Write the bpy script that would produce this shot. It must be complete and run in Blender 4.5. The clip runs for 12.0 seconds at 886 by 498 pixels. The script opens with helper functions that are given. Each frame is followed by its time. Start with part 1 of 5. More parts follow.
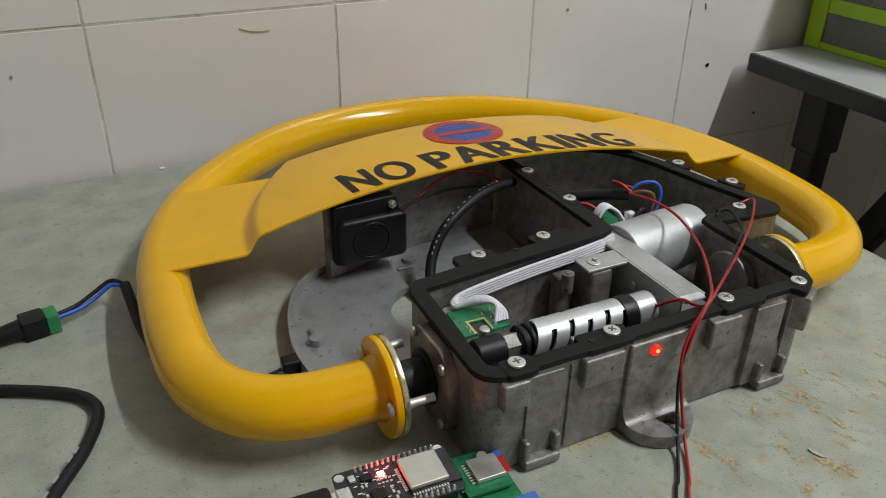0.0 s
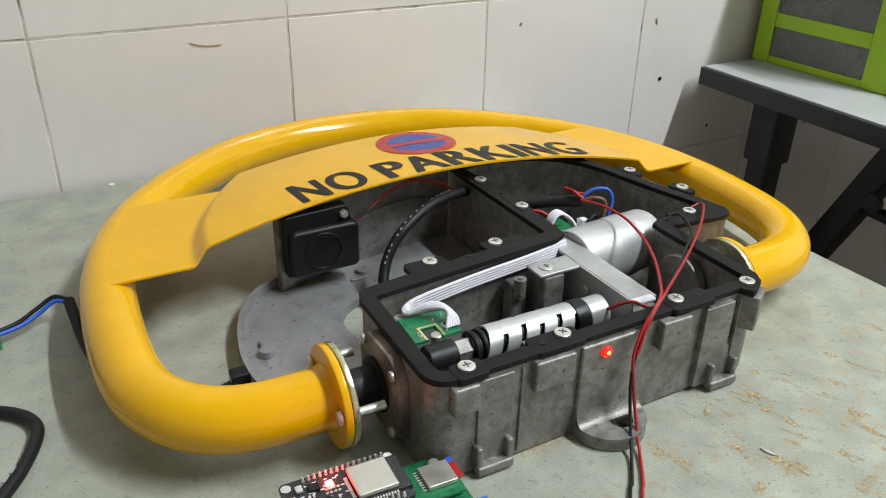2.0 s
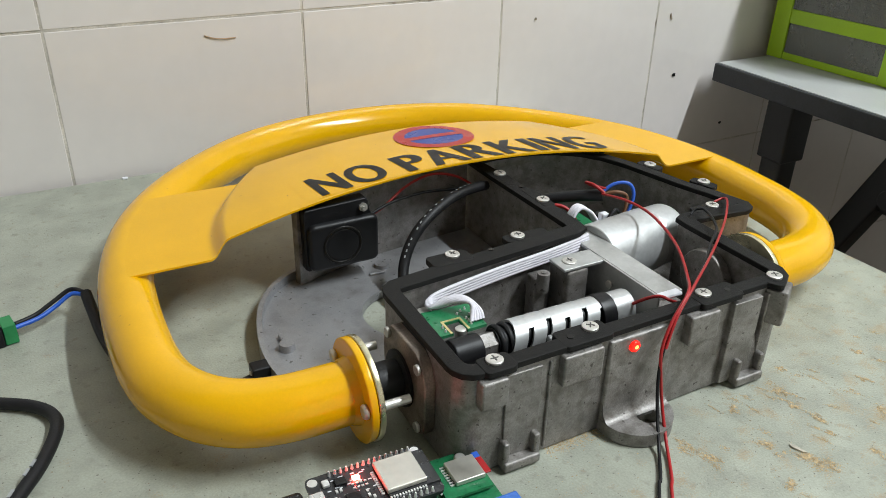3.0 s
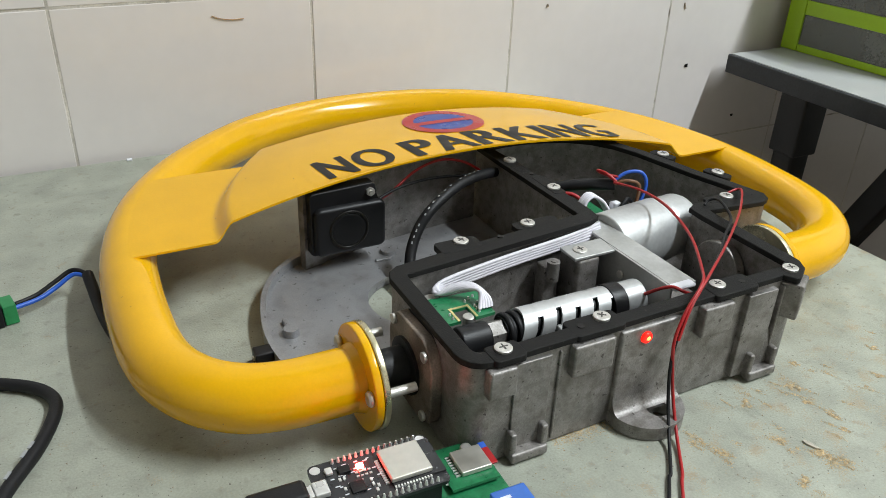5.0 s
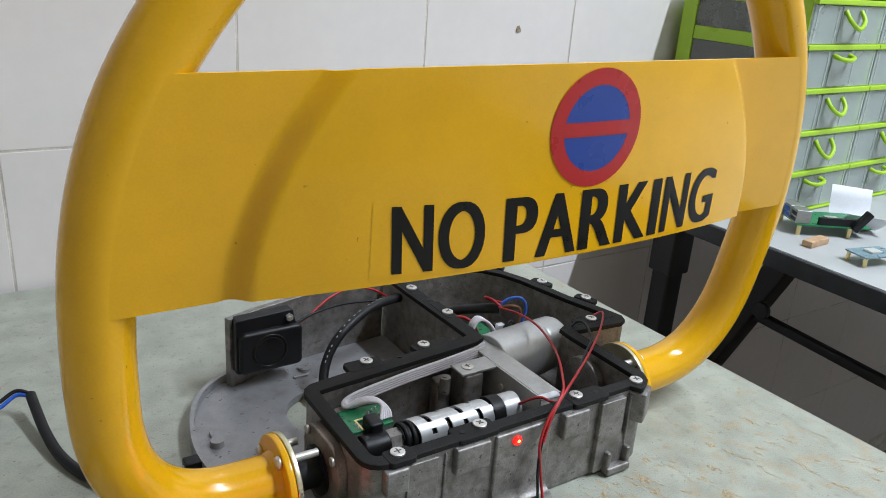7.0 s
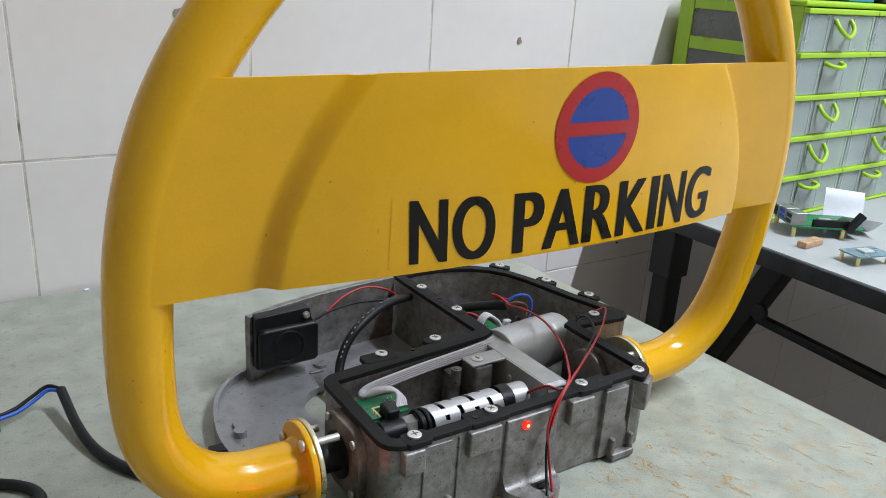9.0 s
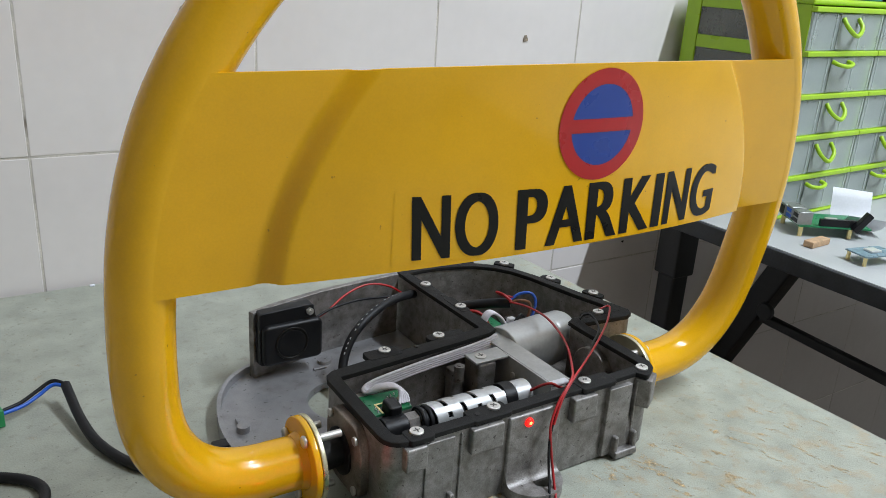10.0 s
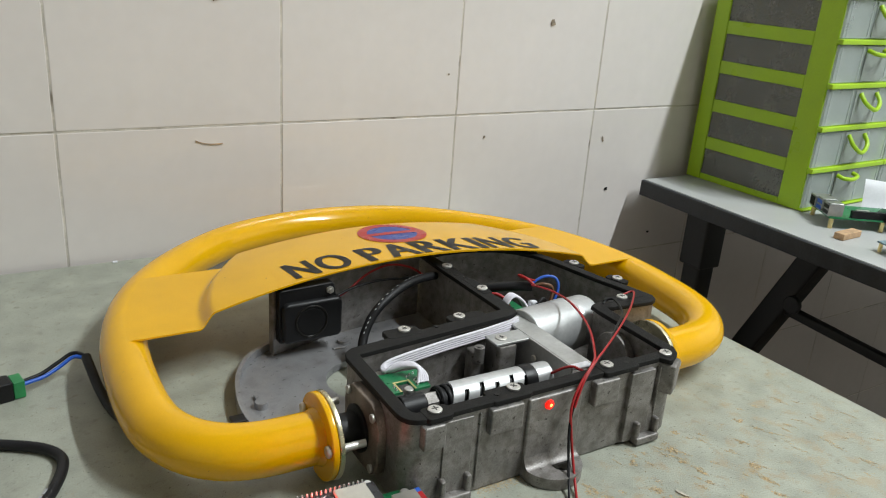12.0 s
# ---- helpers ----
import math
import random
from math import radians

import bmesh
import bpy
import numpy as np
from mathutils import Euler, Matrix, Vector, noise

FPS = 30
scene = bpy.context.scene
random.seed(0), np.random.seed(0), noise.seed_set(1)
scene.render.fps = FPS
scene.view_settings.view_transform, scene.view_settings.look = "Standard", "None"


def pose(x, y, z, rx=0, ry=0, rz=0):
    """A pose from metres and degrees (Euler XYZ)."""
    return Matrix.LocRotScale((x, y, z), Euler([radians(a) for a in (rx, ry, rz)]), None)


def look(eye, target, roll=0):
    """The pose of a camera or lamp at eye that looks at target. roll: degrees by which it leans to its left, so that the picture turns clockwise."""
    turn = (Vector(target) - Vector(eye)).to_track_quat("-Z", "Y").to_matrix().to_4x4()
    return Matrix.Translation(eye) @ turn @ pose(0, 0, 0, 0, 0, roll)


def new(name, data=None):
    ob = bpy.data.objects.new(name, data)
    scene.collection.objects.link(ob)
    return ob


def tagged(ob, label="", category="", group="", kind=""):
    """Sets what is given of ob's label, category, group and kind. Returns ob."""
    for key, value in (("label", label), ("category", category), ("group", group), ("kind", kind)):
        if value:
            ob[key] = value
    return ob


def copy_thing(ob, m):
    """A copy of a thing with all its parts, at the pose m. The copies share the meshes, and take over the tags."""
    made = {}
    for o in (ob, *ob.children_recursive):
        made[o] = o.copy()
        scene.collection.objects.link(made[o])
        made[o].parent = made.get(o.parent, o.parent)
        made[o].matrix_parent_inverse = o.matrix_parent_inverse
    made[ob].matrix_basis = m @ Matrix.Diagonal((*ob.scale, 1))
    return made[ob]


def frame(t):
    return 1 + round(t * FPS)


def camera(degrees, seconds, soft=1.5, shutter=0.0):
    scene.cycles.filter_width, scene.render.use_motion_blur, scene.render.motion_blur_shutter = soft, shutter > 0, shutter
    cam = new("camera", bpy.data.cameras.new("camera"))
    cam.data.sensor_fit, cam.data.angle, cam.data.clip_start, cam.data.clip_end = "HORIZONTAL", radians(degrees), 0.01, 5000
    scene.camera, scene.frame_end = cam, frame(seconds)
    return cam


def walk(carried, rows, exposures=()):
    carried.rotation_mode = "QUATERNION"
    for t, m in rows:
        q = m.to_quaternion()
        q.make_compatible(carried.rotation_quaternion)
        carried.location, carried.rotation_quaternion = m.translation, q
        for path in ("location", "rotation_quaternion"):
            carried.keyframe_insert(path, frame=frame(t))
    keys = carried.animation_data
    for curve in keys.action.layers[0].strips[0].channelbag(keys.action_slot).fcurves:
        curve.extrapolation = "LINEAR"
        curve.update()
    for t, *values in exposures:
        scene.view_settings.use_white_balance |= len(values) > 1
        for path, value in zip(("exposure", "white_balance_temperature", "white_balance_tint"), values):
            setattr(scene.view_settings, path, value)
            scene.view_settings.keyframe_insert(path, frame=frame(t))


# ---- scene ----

cam = camera(58.85, 12.0, soft=0.85, shutter=0.5)
PATH = [
    (0.0, -0.1522, -0.2399, 0.2772, 60.445, -0.778, -25.104),
    (0.5, -0.1480, -0.2413, 0.2743, 60.772, -0.844, -26.429),
    (1.0, -0.1445, -0.2457, 0.2733, 61.689, -0.987, -27.292),
    (1.5, -0.1400, -0.2480, 0.2698, 62.020, -1.080, -27.604),
    (2.0, -0.1447, -0.2447, 0.2682, 62.116, -1.037, -27.719),
    (2.5, -0.1541, -0.2408, 0.2668, 62.197, -1.147, -27.749),
    (3.0, -0.1533, -0.2368, 0.2624, 62.081, -1.184, -27.484),
    (5.0, -0.1522, -0.2302, 0.2559, 61.414, -1.916, -26.740),
    (5.5, -0.1542, -0.2341, 0.2593, 61.514, -2.794, -26.540),
    (5.8, -0.1561, -0.2350, 0.2616, 62.653, -3.320, -26.895),
    (6.0, -0.1598, -0.2401, 0.2690, 63.820, -3.800, -27.360),
    (6.1, -0.1616, -0.2427, 0.2727, 64.660, -4.045, -27.936),
    (6.5, -0.1696, -0.2702, 0.2947, 67.618, -4.214, -30.004),
    (7.0, -0.1767, -0.2961, 0.3031, 69.355, -3.911, -31.985),
    (9.0, -0.1979, -0.3170, 0.3016, 70.411, -3.385, -32.190),
    (9.5, -0.1939, -0.3109, 0.2956, 70.093, -3.388, -31.653),
    (10.0, -0.1961, -0.3182, 0.3002, 70.312, -3.462, -31.639),
    (10.5, -0.1989, -0.3246, 0.2981, 70.806, -3.719, -31.431),
    (11.0, -0.1985, -0.3215, 0.2966, 70.700, -3.700, -31.454),
    (11.5, -0.1965, -0.3187, 0.2927, 70.709, -3.708, -31.233),
    (12.0, -0.1937, -0.3160, 0.2895, 69.668, -3.954, -29.719),
]
EXPO = [(0.0, -0.50, 6650, 10), (0.5, -0.05, 6550, 10), (1.0, 0.08, 6500, 10), (1.5, 0.08, 6450, 10), (5.8, 0.08, 6450, 10), (6.5, 0.0, 6100, 12), (7.2, 0.10, 6000, 14), (9.0, 0.08, 6000, 14), (10.0, 0.0, 6050, 13),
        (10.5, 0.08, 6100, 10), (11.0, -0.27, 6450, 10), (11.5, -0.05, 6550, 10), (12.0, -0.08, 6550, 10)]
walk(cam, [(r[0], pose(*r[1:])) for r in PATH], EXPO)

# ---- light: one ceiling tube fixture, weak grey surroundings ----
world = bpy.data.worlds.new("world")
scene.world = world
world.use_nodes = True
world.node_tree.nodes["Background"].inputs[0].default_value = (0.75, 0.8, 0.9, 1)
world.node_tree.nodes["Background"].inputs[1].default_value = 0.05


def lamp(name, loc, target, sx, sy, watts, color):
    d = bpy.data.lights.new(name, "AREA")
    d.shape, d.size, d.size_y, d.energy, d.color = "RECTANGLE", sx, sy, watts, color
    o = new(name, d)
    o.matrix_world = look(loc, target)
    return o


lamp("ceiling_tube_light", (1.05, -0.76, 1.93), (1.05, -0.76, 0), 0.07, 1.20, 68, (0.90, 0.97, 1.0))

# ---- materials ----
MATS = {}


def mat(name, color, rough=0.5, metal=0.0, var=0.1, scale=40.0, bump=0.05, fine=400.0, stain=None, stain_at=(0.55, 0.75), stain_scale=8.0,
        emit=None, alpha=None, spec=0.5, coat=0.0, trans=0.0, rvar=0.1, per=0.0, dust=False, pits=None):
    m = bpy.data.materials.new(name)
    m.use_nodes = True
    n, l = m.node_tree.nodes, m.node_tree.links
    b = n["Principled BSDF"]
    b.inputs["Roughness"].default_value = rough
    b.inputs["Metallic"].default_value = metal
    b.inputs["Specular IOR Level"].default_value = spec
    b.inputs["Coat Weight"].default_value = coat
    b.inputs["Transmission Weight"].default_value = trans
    tc = n.new("ShaderNodeTexCoord")

    def noise_of(s, detail=4):
        t = n.new("ShaderNodeTexNoise")
        t.inputs["Scale"].default_value = s
        t.inputs["Detail"].default_value = detail
        l.new(tc.outputs["Object"], t.inputs["Vector"])
        return t.outputs["Fac"]

    def ramp(fac, a, c):
        r = n.new("ShaderNodeMapRange")
        r.inputs[1].default_value, r.inputs[2].default_value, r.inputs[3].default_value, r.inputs[4].default_value = 0.3, 0.7, a, c
        l.new(fac, r.inputs[0])
        return r.outputs[0]

    big, small = noise_of(scale), noise_of(fine, 2)
    hsv = n.new("ShaderNodeHueSaturation")
    hsv.inputs["Color"].default_value = (*color, 1)
    add = n.new("ShaderNodeMath")
    add.operation = "MULTIPLY"
    l.new(ramp(big, 1 - var, 1 + var), add.inputs[0])
    l.new(ramp(small, 1 - var * 0.5, 1 + var * 0.5), add.inputs[1])
    val = add.outputs[0]
    if per:
        info = n.new("ShaderNodeObjectInfo")
        mr = n.new("ShaderNodeMapRange")
        mr.inputs[3].default_value, mr.inputs[4].default_value = 1 - per, 1 + per
        l.new(info.outputs["Random"], mr.inputs[0])
        mm = n.new("ShaderNodeMath")
        mm.operation = "MULTIPLY"
        l.new(val, mm.inputs[0]), l.new(mr.outputs[0], mm.inputs[1])
        val = mm.outputs[0]
    l.new(val, hsv.inputs["Value"])
    out = hsv.outputs[0]
    if stain:
        st = n.new("ShaderNodeMapRange")
        st.inputs[1].default_value, st.inputs[2].default_value = stain_at
        l.new(noise_of(stain_scale, 8), st.inputs[0])
        mix = n.new("ShaderNodeMix")
        mix.data_type = "RGBA"
        mix.inputs[7].default_value = (*stain, 1)
        l.new(st.outputs[0], mix.inputs[0]), l.new(out, mix.inputs[6])
        out = mix.outputs[2]
    if pits:
        # small sharp-edged spots: pores, chips or specks
        pt = n.new("ShaderNodeMapRange")
        pt.inputs[1].default_value, pt.inputs[2].default_value, pt.inputs[4].default_value = pits[2], pits[2] + 0.03, 0.85
        l.new(noise_of(pits[1], 3), pt.inputs[0])
        mixp = n.new("ShaderNodeMix")
        mixp.data_type = "RGBA"
        mixp.inputs[7].default_value = (*pits[0], 1)
        l.new(pt.outputs[0], mixp.inputs[0]), l.new(out, mixp.inputs[6])
        out = mixp.outputs[2]
    if dust:
        # pressed tan dust, thicker towards the front corner of the table
        sep = n.new("ShaderNodeSeparateXYZ")
        l.new(tc.outputs["Object"], sep.inputs[0])
        fx_, fy_ = n.new("ShaderNodeMapRange"), n.new("ShaderNodeMapRange")
        fx_.inputs[1].default_value, fx_.inputs[2].default_value, fx_.inputs[3].default_value, fx_.inputs[4].default_value = 0.02, 0.20, 0.0, 0.10
        fy_.inputs[1].default_value, fy_.inputs[2].default_value, fy_.inputs[3].default_value, fy_.inputs[4].default_value = 0.06, -0.05, 0.0, 0.06
        l.new(sep.outputs[0], fx_.inputs[0]), l.new(sep.outputs[1], fy_.inputs[0])
        sm, sm2, th_ = n.new("ShaderNodeMath"), n.new("ShaderNodeMath"), n.new("ShaderNodeMapRange")
        l.new(fx_.outputs[0], sm.inputs[0]), l.new(fy_.outputs[0], sm.inputs[1])
        grain_, rag_ = n.new("ShaderNodeMapRange"), n.new("ShaderNodeMath")
        grain_.inputs[3].default_value, grain_.inputs[4].default_value = -0.34, 0.34
        l.new(noise_of(1300, 2), grain_.inputs[0])
        l.new(noise_of(75, 9), rag_.inputs[0]), l.new(grain_.outputs[0], rag_.inputs[1])
        l.new(rag_.outputs[0], sm2.inputs[0]), l.new(sm.outputs[0], sm2.inputs[1])
        th_.inputs[1].default_value, th_.inputs[2].default_value, th_.inputs[4].default_value = 0.70, 0.80, 0.60
        l.new(sm2.outputs[0], th_.inputs[0])
        mix2 = n.new("ShaderNodeMix")
        mix2.data_type = "RGBA"
        mix2.inputs[7].default_value = (0.36, 0.28, 0.17, 1)
        l.new(th_.outputs[0], mix2.inputs[0]), l.new(out, mix2.inputs[6])
        out = mix2.outputs[2]
    l.new(out, b.inputs["Base Color"])
    l.new(ramp(big, max(rough - rvar, 0.02), min(rough + rvar, 1)), b.inputs["Roughness"])
    if bump:
        bp = n.new("ShaderNodeBump")
        bp.inputs["Strength"].default_value = bump
        bp.inputs["Distance"].default_value = 0.001
        l.new(small, bp.inputs["Height"])
        l.new(bp.outputs[0], b.inputs["Normal"])
    if emit:
        b.inputs["Emission Color"].default_value = (*emit[0], 1)
        b.inputs["Emission Strength"].default_value = emit[1]
    if alpha is not None:
        b.inputs["Alpha"].default_value = alpha
    MATS[name] = m
    return m


YELLOW = mat("yellow_enamel", (0.78, 0.412, 0.0015), 0.17, 0, 0.05, 25, 0.015, 900, spec=0.36, coat=0.15, rvar=0.05, pits=((0.42, 0.20, 0.01), 260, 0.74))
INK = mat("black_ink", (0.010, 0.009, 0.008), 0.35, 0, 0.1, 60, 0, spec=0.22)
SIGNRED = mat("red_ink", (0.42, 0.012, 0.010), 0.3, 0, 0.05, 60, 0)
SIGNBLUE = mat("blue_ink", (0.015, 0.05, 0.28), 0.3, 0, 0.05, 60, 0)
CAST = mat("cast_aluminium", (0.255, 0.242, 0.230), 0.48, 0.55, 0.28, 90, 0.24, 1000, stain=(0.130, 0.115, 0.100), stain_at=(0.45, 0.80), stain_scale=170, pits=((0.075, 0.066, 0.058), 380, 0.672))
CASTBROWN = mat("weathered_cast_plate", (0.25, 0.205, 0.17), 0.5, 0.45, 0.4, 70, 0.28, 1100, stain=(0.07, 0.05, 0.038), stain_at=(0.46, 0.68), stain_scale=60)
CASTLIGHT = mat("cast_aluminium_plate", (0.34, 0.34, 0.35), 0.45, 0.5, 0.22, 60, 0.14, 1300, stain=(0.17, 0.162, 0.155), stain_at=(0.46, 0.80), stain_scale=60, pits=((0.10, 0.095, 0.09), 300, 0.665))
GASKET = mat("black_gasket", (0.013, 0.0125, 0.012), 0.6, 0, 0.35, 80, 0.25, 1500, spec=0.16, pits=((0.05, 0.045, 0.04), 500, 0.70))
BLACK = mat("black_plastic", (0.008, 0.008, 0.009), 0.42, 0, 0.2, 60, 0.1, 1500, spec=0.3)
RUBBER = mat("black_rubber", (0.009, 0.009, 0.010), 0.5, 0, 0.2, 80, 0.1, 1200, spec=0.3)
STEEL = mat("screw_steel", (0.60, 0.585, 0.55), 0.42, 0.75, 0.08, 200, 0.05, 2000)
SLOT_SHADE = mat("screw_slot_shade", (0.10, 0.095, 0.09), 0.6, 0.6)
ZINC = mat("yellow_zinc", (0.62, 0.58, 0.40), 0.3, 0.85, 0.12, 60, 0.05)
MOTOR = mat("motor_steel", (0.52, 0.53, 0.53), 0.42, 0.6, 0.08, 50, 0.03)
SHEET = mat("zinc_sheet", (0.46, 0.465, 0.455), 0.42, 0.55, 0.12, 60, 0.05)
PCB = mat("green_pcb", (0.015, 0.17, 0.065), 0.35, 0, 0.25, 260, 0.05, 900)
PCBBLACK = mat("black_pcb", (0.018, 0.018, 0.02), 0.35, 0, 0.2, 300, 0)
GOLD = mat("tinned_gold", (0.75, 0.62, 0.30), 0.35, 0.8, 0.1)
SOLDER = mat("solder", (0.75, 0.75, 0.73), 0.35, 0.6, 0.1)
CAN = mat("shield_can", (0.60, 0.58, 0.52), 0.38, 0.75, 0.06, 120, 0)
RIBBON = mat("white_ribbon", (0.72, 0.70, 0.76), 0.45, 0, 0.05, 200, 0.1)
REDWIRE = mat("red_wire", (0.36, 0.010, 0.012), 0.4, 0, 0.1, 80, 0)
BLUEWIRE = mat("blue_wire", (0.02, 0.10, 0.50), 0.4, 0, 0.1, 80, 0)
BROWNWIRE = mat("brown_wire", (0.16, 0.07, 0.03), 0.5, 0, 0.1, 80, 0)
GREENPLUG = mat("green_terminal", (0.02, 0.22, 0.07), 0.4, 0, 0.1, 100, 0)
RELAY = mat("blue_relay", (0.03, 0.13, 0.48), 0.35, 0, 0.08, 100, 0)
LED = mat("red_led_glow", (0.5, 0.01, 0.006), 0.25, emit=((1.0, 0.012, 0.005), 1.5))
LEDCORE = mat("red_led_core", (0.9, 0.2, 0.05), 0.3, emit=((1.0, 0.16, 0.04), 6.0))
LEDSMALL = mat("red_power_led_glow", (0.9, 0.2, 0.15), 0.3, emit=((1.0, 0.03, 0.02), 220))
TILE = mat("white_glazed_tile", (0.745, 0.70, 0.672), 0.16, 0, 0.03, 6, 0.03, 60, stain=(0.62, 0.57, 0.50), stain_at=(0.66, 0.95), stain_scale=5, per=0.02)
GROUT = mat("grey_grout", (0.56, 0.52, 0.46), 0.9, 0, 0.3, 40, 0.4, 600, stain=(0.16, 0.13, 0.10), stain_at=(0.60, 0.70), stain_scale=30)
CHIP = mat("exposed_plaster", (0.27, 0.22, 0.16), 0.9, 0, 0.3, 200, 0.3)
TABLE = mat("grey_green_laminate", (0.325, 0.338, 0.280), 0.42, 0, 0.16, 45, 0.22, 900, stain=(0.22, 0.22, 0.175), stain_at=(0.58, 0.80), stain_scale=150, dust=True, pits=((0.11, 0.10, 0.08), 520, 0.672))
DUST = mat("sawdust", (0.44, 0.33, 0.185), 0.95, 0, 0.40, 500, 0.4)
BENCHTOP = mat("white_laminate", (0.41, 0.42, 0.412), 0.4, 0, 0.06, 20, 0.02, stain=(0.45, 0.44, 0.41), stain_at=(0.6, 0.9), stain_scale=14)
EDGE = mat("dark_edge_band", (0.03, 0.033, 0.037), 0.5, 0, 0.3, 60, 0.1)
LEGS = mat("black_painted_steel", (0.015, 0.015, 0.015), 0.5, 0, 0.25, 40, 0.1)
LIME = mat("lime_plastic", (0.34, 0.55, 0.010), 0.35, 0, 0.05, 20, 0.03)
CLEAR = mat("frosted_clear_plastic", (0.60, 0.67, 0.64), 0.35, 0, 0.05, 30, 0.05, alpha=0.36)
SMOKE = mat("drawer_window", (0.20, 0.205, 0.19), 0.35, 0, 0.10, 25, 0.03, alpha=0.58)
RECESS_SHADE = mat("handle_recess", (0.36, 0.40, 0.37), 0.35, 0, 0.1, 30, 0.03, alpha=0.6)
STUFF = mat("drawer_contents", (0.35, 0.20, 0.12), 0.7, 0, 0.5, 60, 0.2)
PINKSTUFF = mat("pink_parts", (0.40, 0.10, 0.09), 0.6, 0, 0.4, 60, 0.2)
PALESTUFF = mat("pale_parts", (0.50, 0.46, 0.38), 0.6, 0, 0.4, 60, 0.2)
PLASTER = mat("painted_plaster", (0.64, 0.615, 0.56), 0.8, 0, 0.04, 3, 0.05, 300)
FLOOR = mat("floor_tiles", (0.10, 0.060, 0.034), 0.4, 0, 0.12, 5, 0.05, 200)
WOODCHIP = mat("raw_wood", (0.46, 0.30, 0.17), 0.7, 0, 0.2, 150, 0.2)
BLUEBOX = mat("blue_box_card", (0.02, 0.22, 0.45), 0.4, 0, 0.1, 30, 0)
MODULE = mat("grey_blue_module", (0.16, 0.24, 0.28), 0.35, 0, 0.3, 200, 0.05)
PORT = mat("port_shell", (0.36, 0.365, 0.36), 0.35, 0.7, 0.1, 80, 0.03)
PAPER = mat("white_paper", (0.75, 0.76, 0.80), 0.6, 0, 0.04, 50, 0.05)
INKGREY = mat("grey_print", (0.35, 0.36, 0.37), 0.5, 0, 0.05, 50, 0)

# ---- mesh helpers ----


def finish(bm, name, material, smooth=False):
    me = bpy.data.meshes.new(name)
    bmesh.ops.recalc_face_normals(bm, faces=bm.faces)
    bm.to_mesh(me)
    bm.free()
    for m in material if isinstance(material, (list, tuple)) else [material]:
        me.materials.append(m)
    if smooth:
        for p in me.polygons:
            p.use_smooth = True
        # area-weighted normals keep the flat faces flat between rounded edges
        faces = [[] for _ in me.vertices]
        flat = [(p.normal.copy(), p.area) for p in me.polygons]
        for p in me.polygons:
            for v in p.vertices:
                faces[v].append(p.index)
        normals = []
        for p in me.polygons:
            n0 = flat[p.index][0]
            for v in p.vertices:
                n = Vector((0, 0, 0))
                for f in faces[v]:
                    if flat[f][0].dot(n0) > 0.70:
                        n += flat[f][0] * flat[f][1]
                normals.append(n.normalized() if n.length > 0 else n0)
        me.normals_split_custom_set(normals)
    return me


def part(name, bm, material, parent, label="", smooth=True, m=None):
    o = new(name, finish(bm, name, material, smooth))
    o.parent = parent
    if m is not None:
        o.matrix_basis = m
    if label:
        o["label"] = label
    return o


def thing(name, bm, material, label, category, group="", kind="", smooth=True, m=None):
    o = new(name, finish(bm, name, material, smooth))
    if m is not None:
        o.matrix_basis = m
    return tagged(o, label, category, group, kind)


def empty(name, label, category, group="", m=None, kind=""):
    o = new(name)
    o.empty_display_size = 0.02
    if m is not None:
        o.matrix_basis = m
    return tagged(o, label, category, group, kind)


def box(bm, x0, x1, y0, y1, z0, z1, bevel=0.0, m=None, seg=2):
    r = bmesh.ops.create_cube(bm, size=1.0, matrix=Matrix.Translation(((x0 + x1) / 2, (y0 + y1) / 2, (z0 + z1) / 2)) @ Matrix.Diagonal((x1 - x0, y1 - y0, z1 - z0, 1)))
    vs = r["verts"]
    if bevel:
        es = list({e for v in vs for e in v.link_edges})
        vs = list({v for f in bmesh.ops.bevel(bm, geom=es, offset=bevel, segments=seg, affect="EDGES", profile=0.5)["faces"] for v in f.verts} | {v for v in vs if v.is_valid})
    if m is not None:
        bmesh.ops.transform(bm, matrix=m, verts=vs)
    return bm


def cyl(bm, p0, p1, r0, r1=None, seg=24, bevel=0.0):
    p0, p1 = Vector(p0), Vector(p1)
    d = p1 - p0
    q = d.to_track_quat("Z", "Y").to_matrix().to_4x4()
    vs = bmesh.ops.create_cone(bm, cap_ends=True, segments=seg, radius1=r0, radius2=r0 if r1 is None else r1, depth=d.length, matrix=Matrix.Translation((p0 + p1) / 2) @ q)["verts"]
    if bevel:
        es = [e for e in {e for v in vs for e in v.link_edges} if all(len(f.verts) != 4 for f in e.link_faces[:1]) or any(len(f.verts) > 4 for f in e.link_faces)]
        bmesh.ops.bevel(bm, geom=es, offset=bevel, segments=2, affect="EDGES", profile=0.5)
    return bm


def spline(pts, n=8, closed=False):
    """Catmull-Rom through pts."""
    P = [Vector(p) for p in pts]
    out = []
    N = len(P)
    for i in range(N if closed else N - 1):
        a, b, c, d = (P[(i + k) % N] if closed else P[min(max(i + k, 0), N - 1)] for k in (-1, 0, 1, 2))
        for j in range(n):
            t = j / n
            out.append(0.5 * (2 * b + (c - a) * t + (2 * a - 5 * b + 4 * c - d) * t * t + (3 * b - a - 3 * c + d) * t ** 3))
    if not closed:
        out.append(P[-1])
    return out


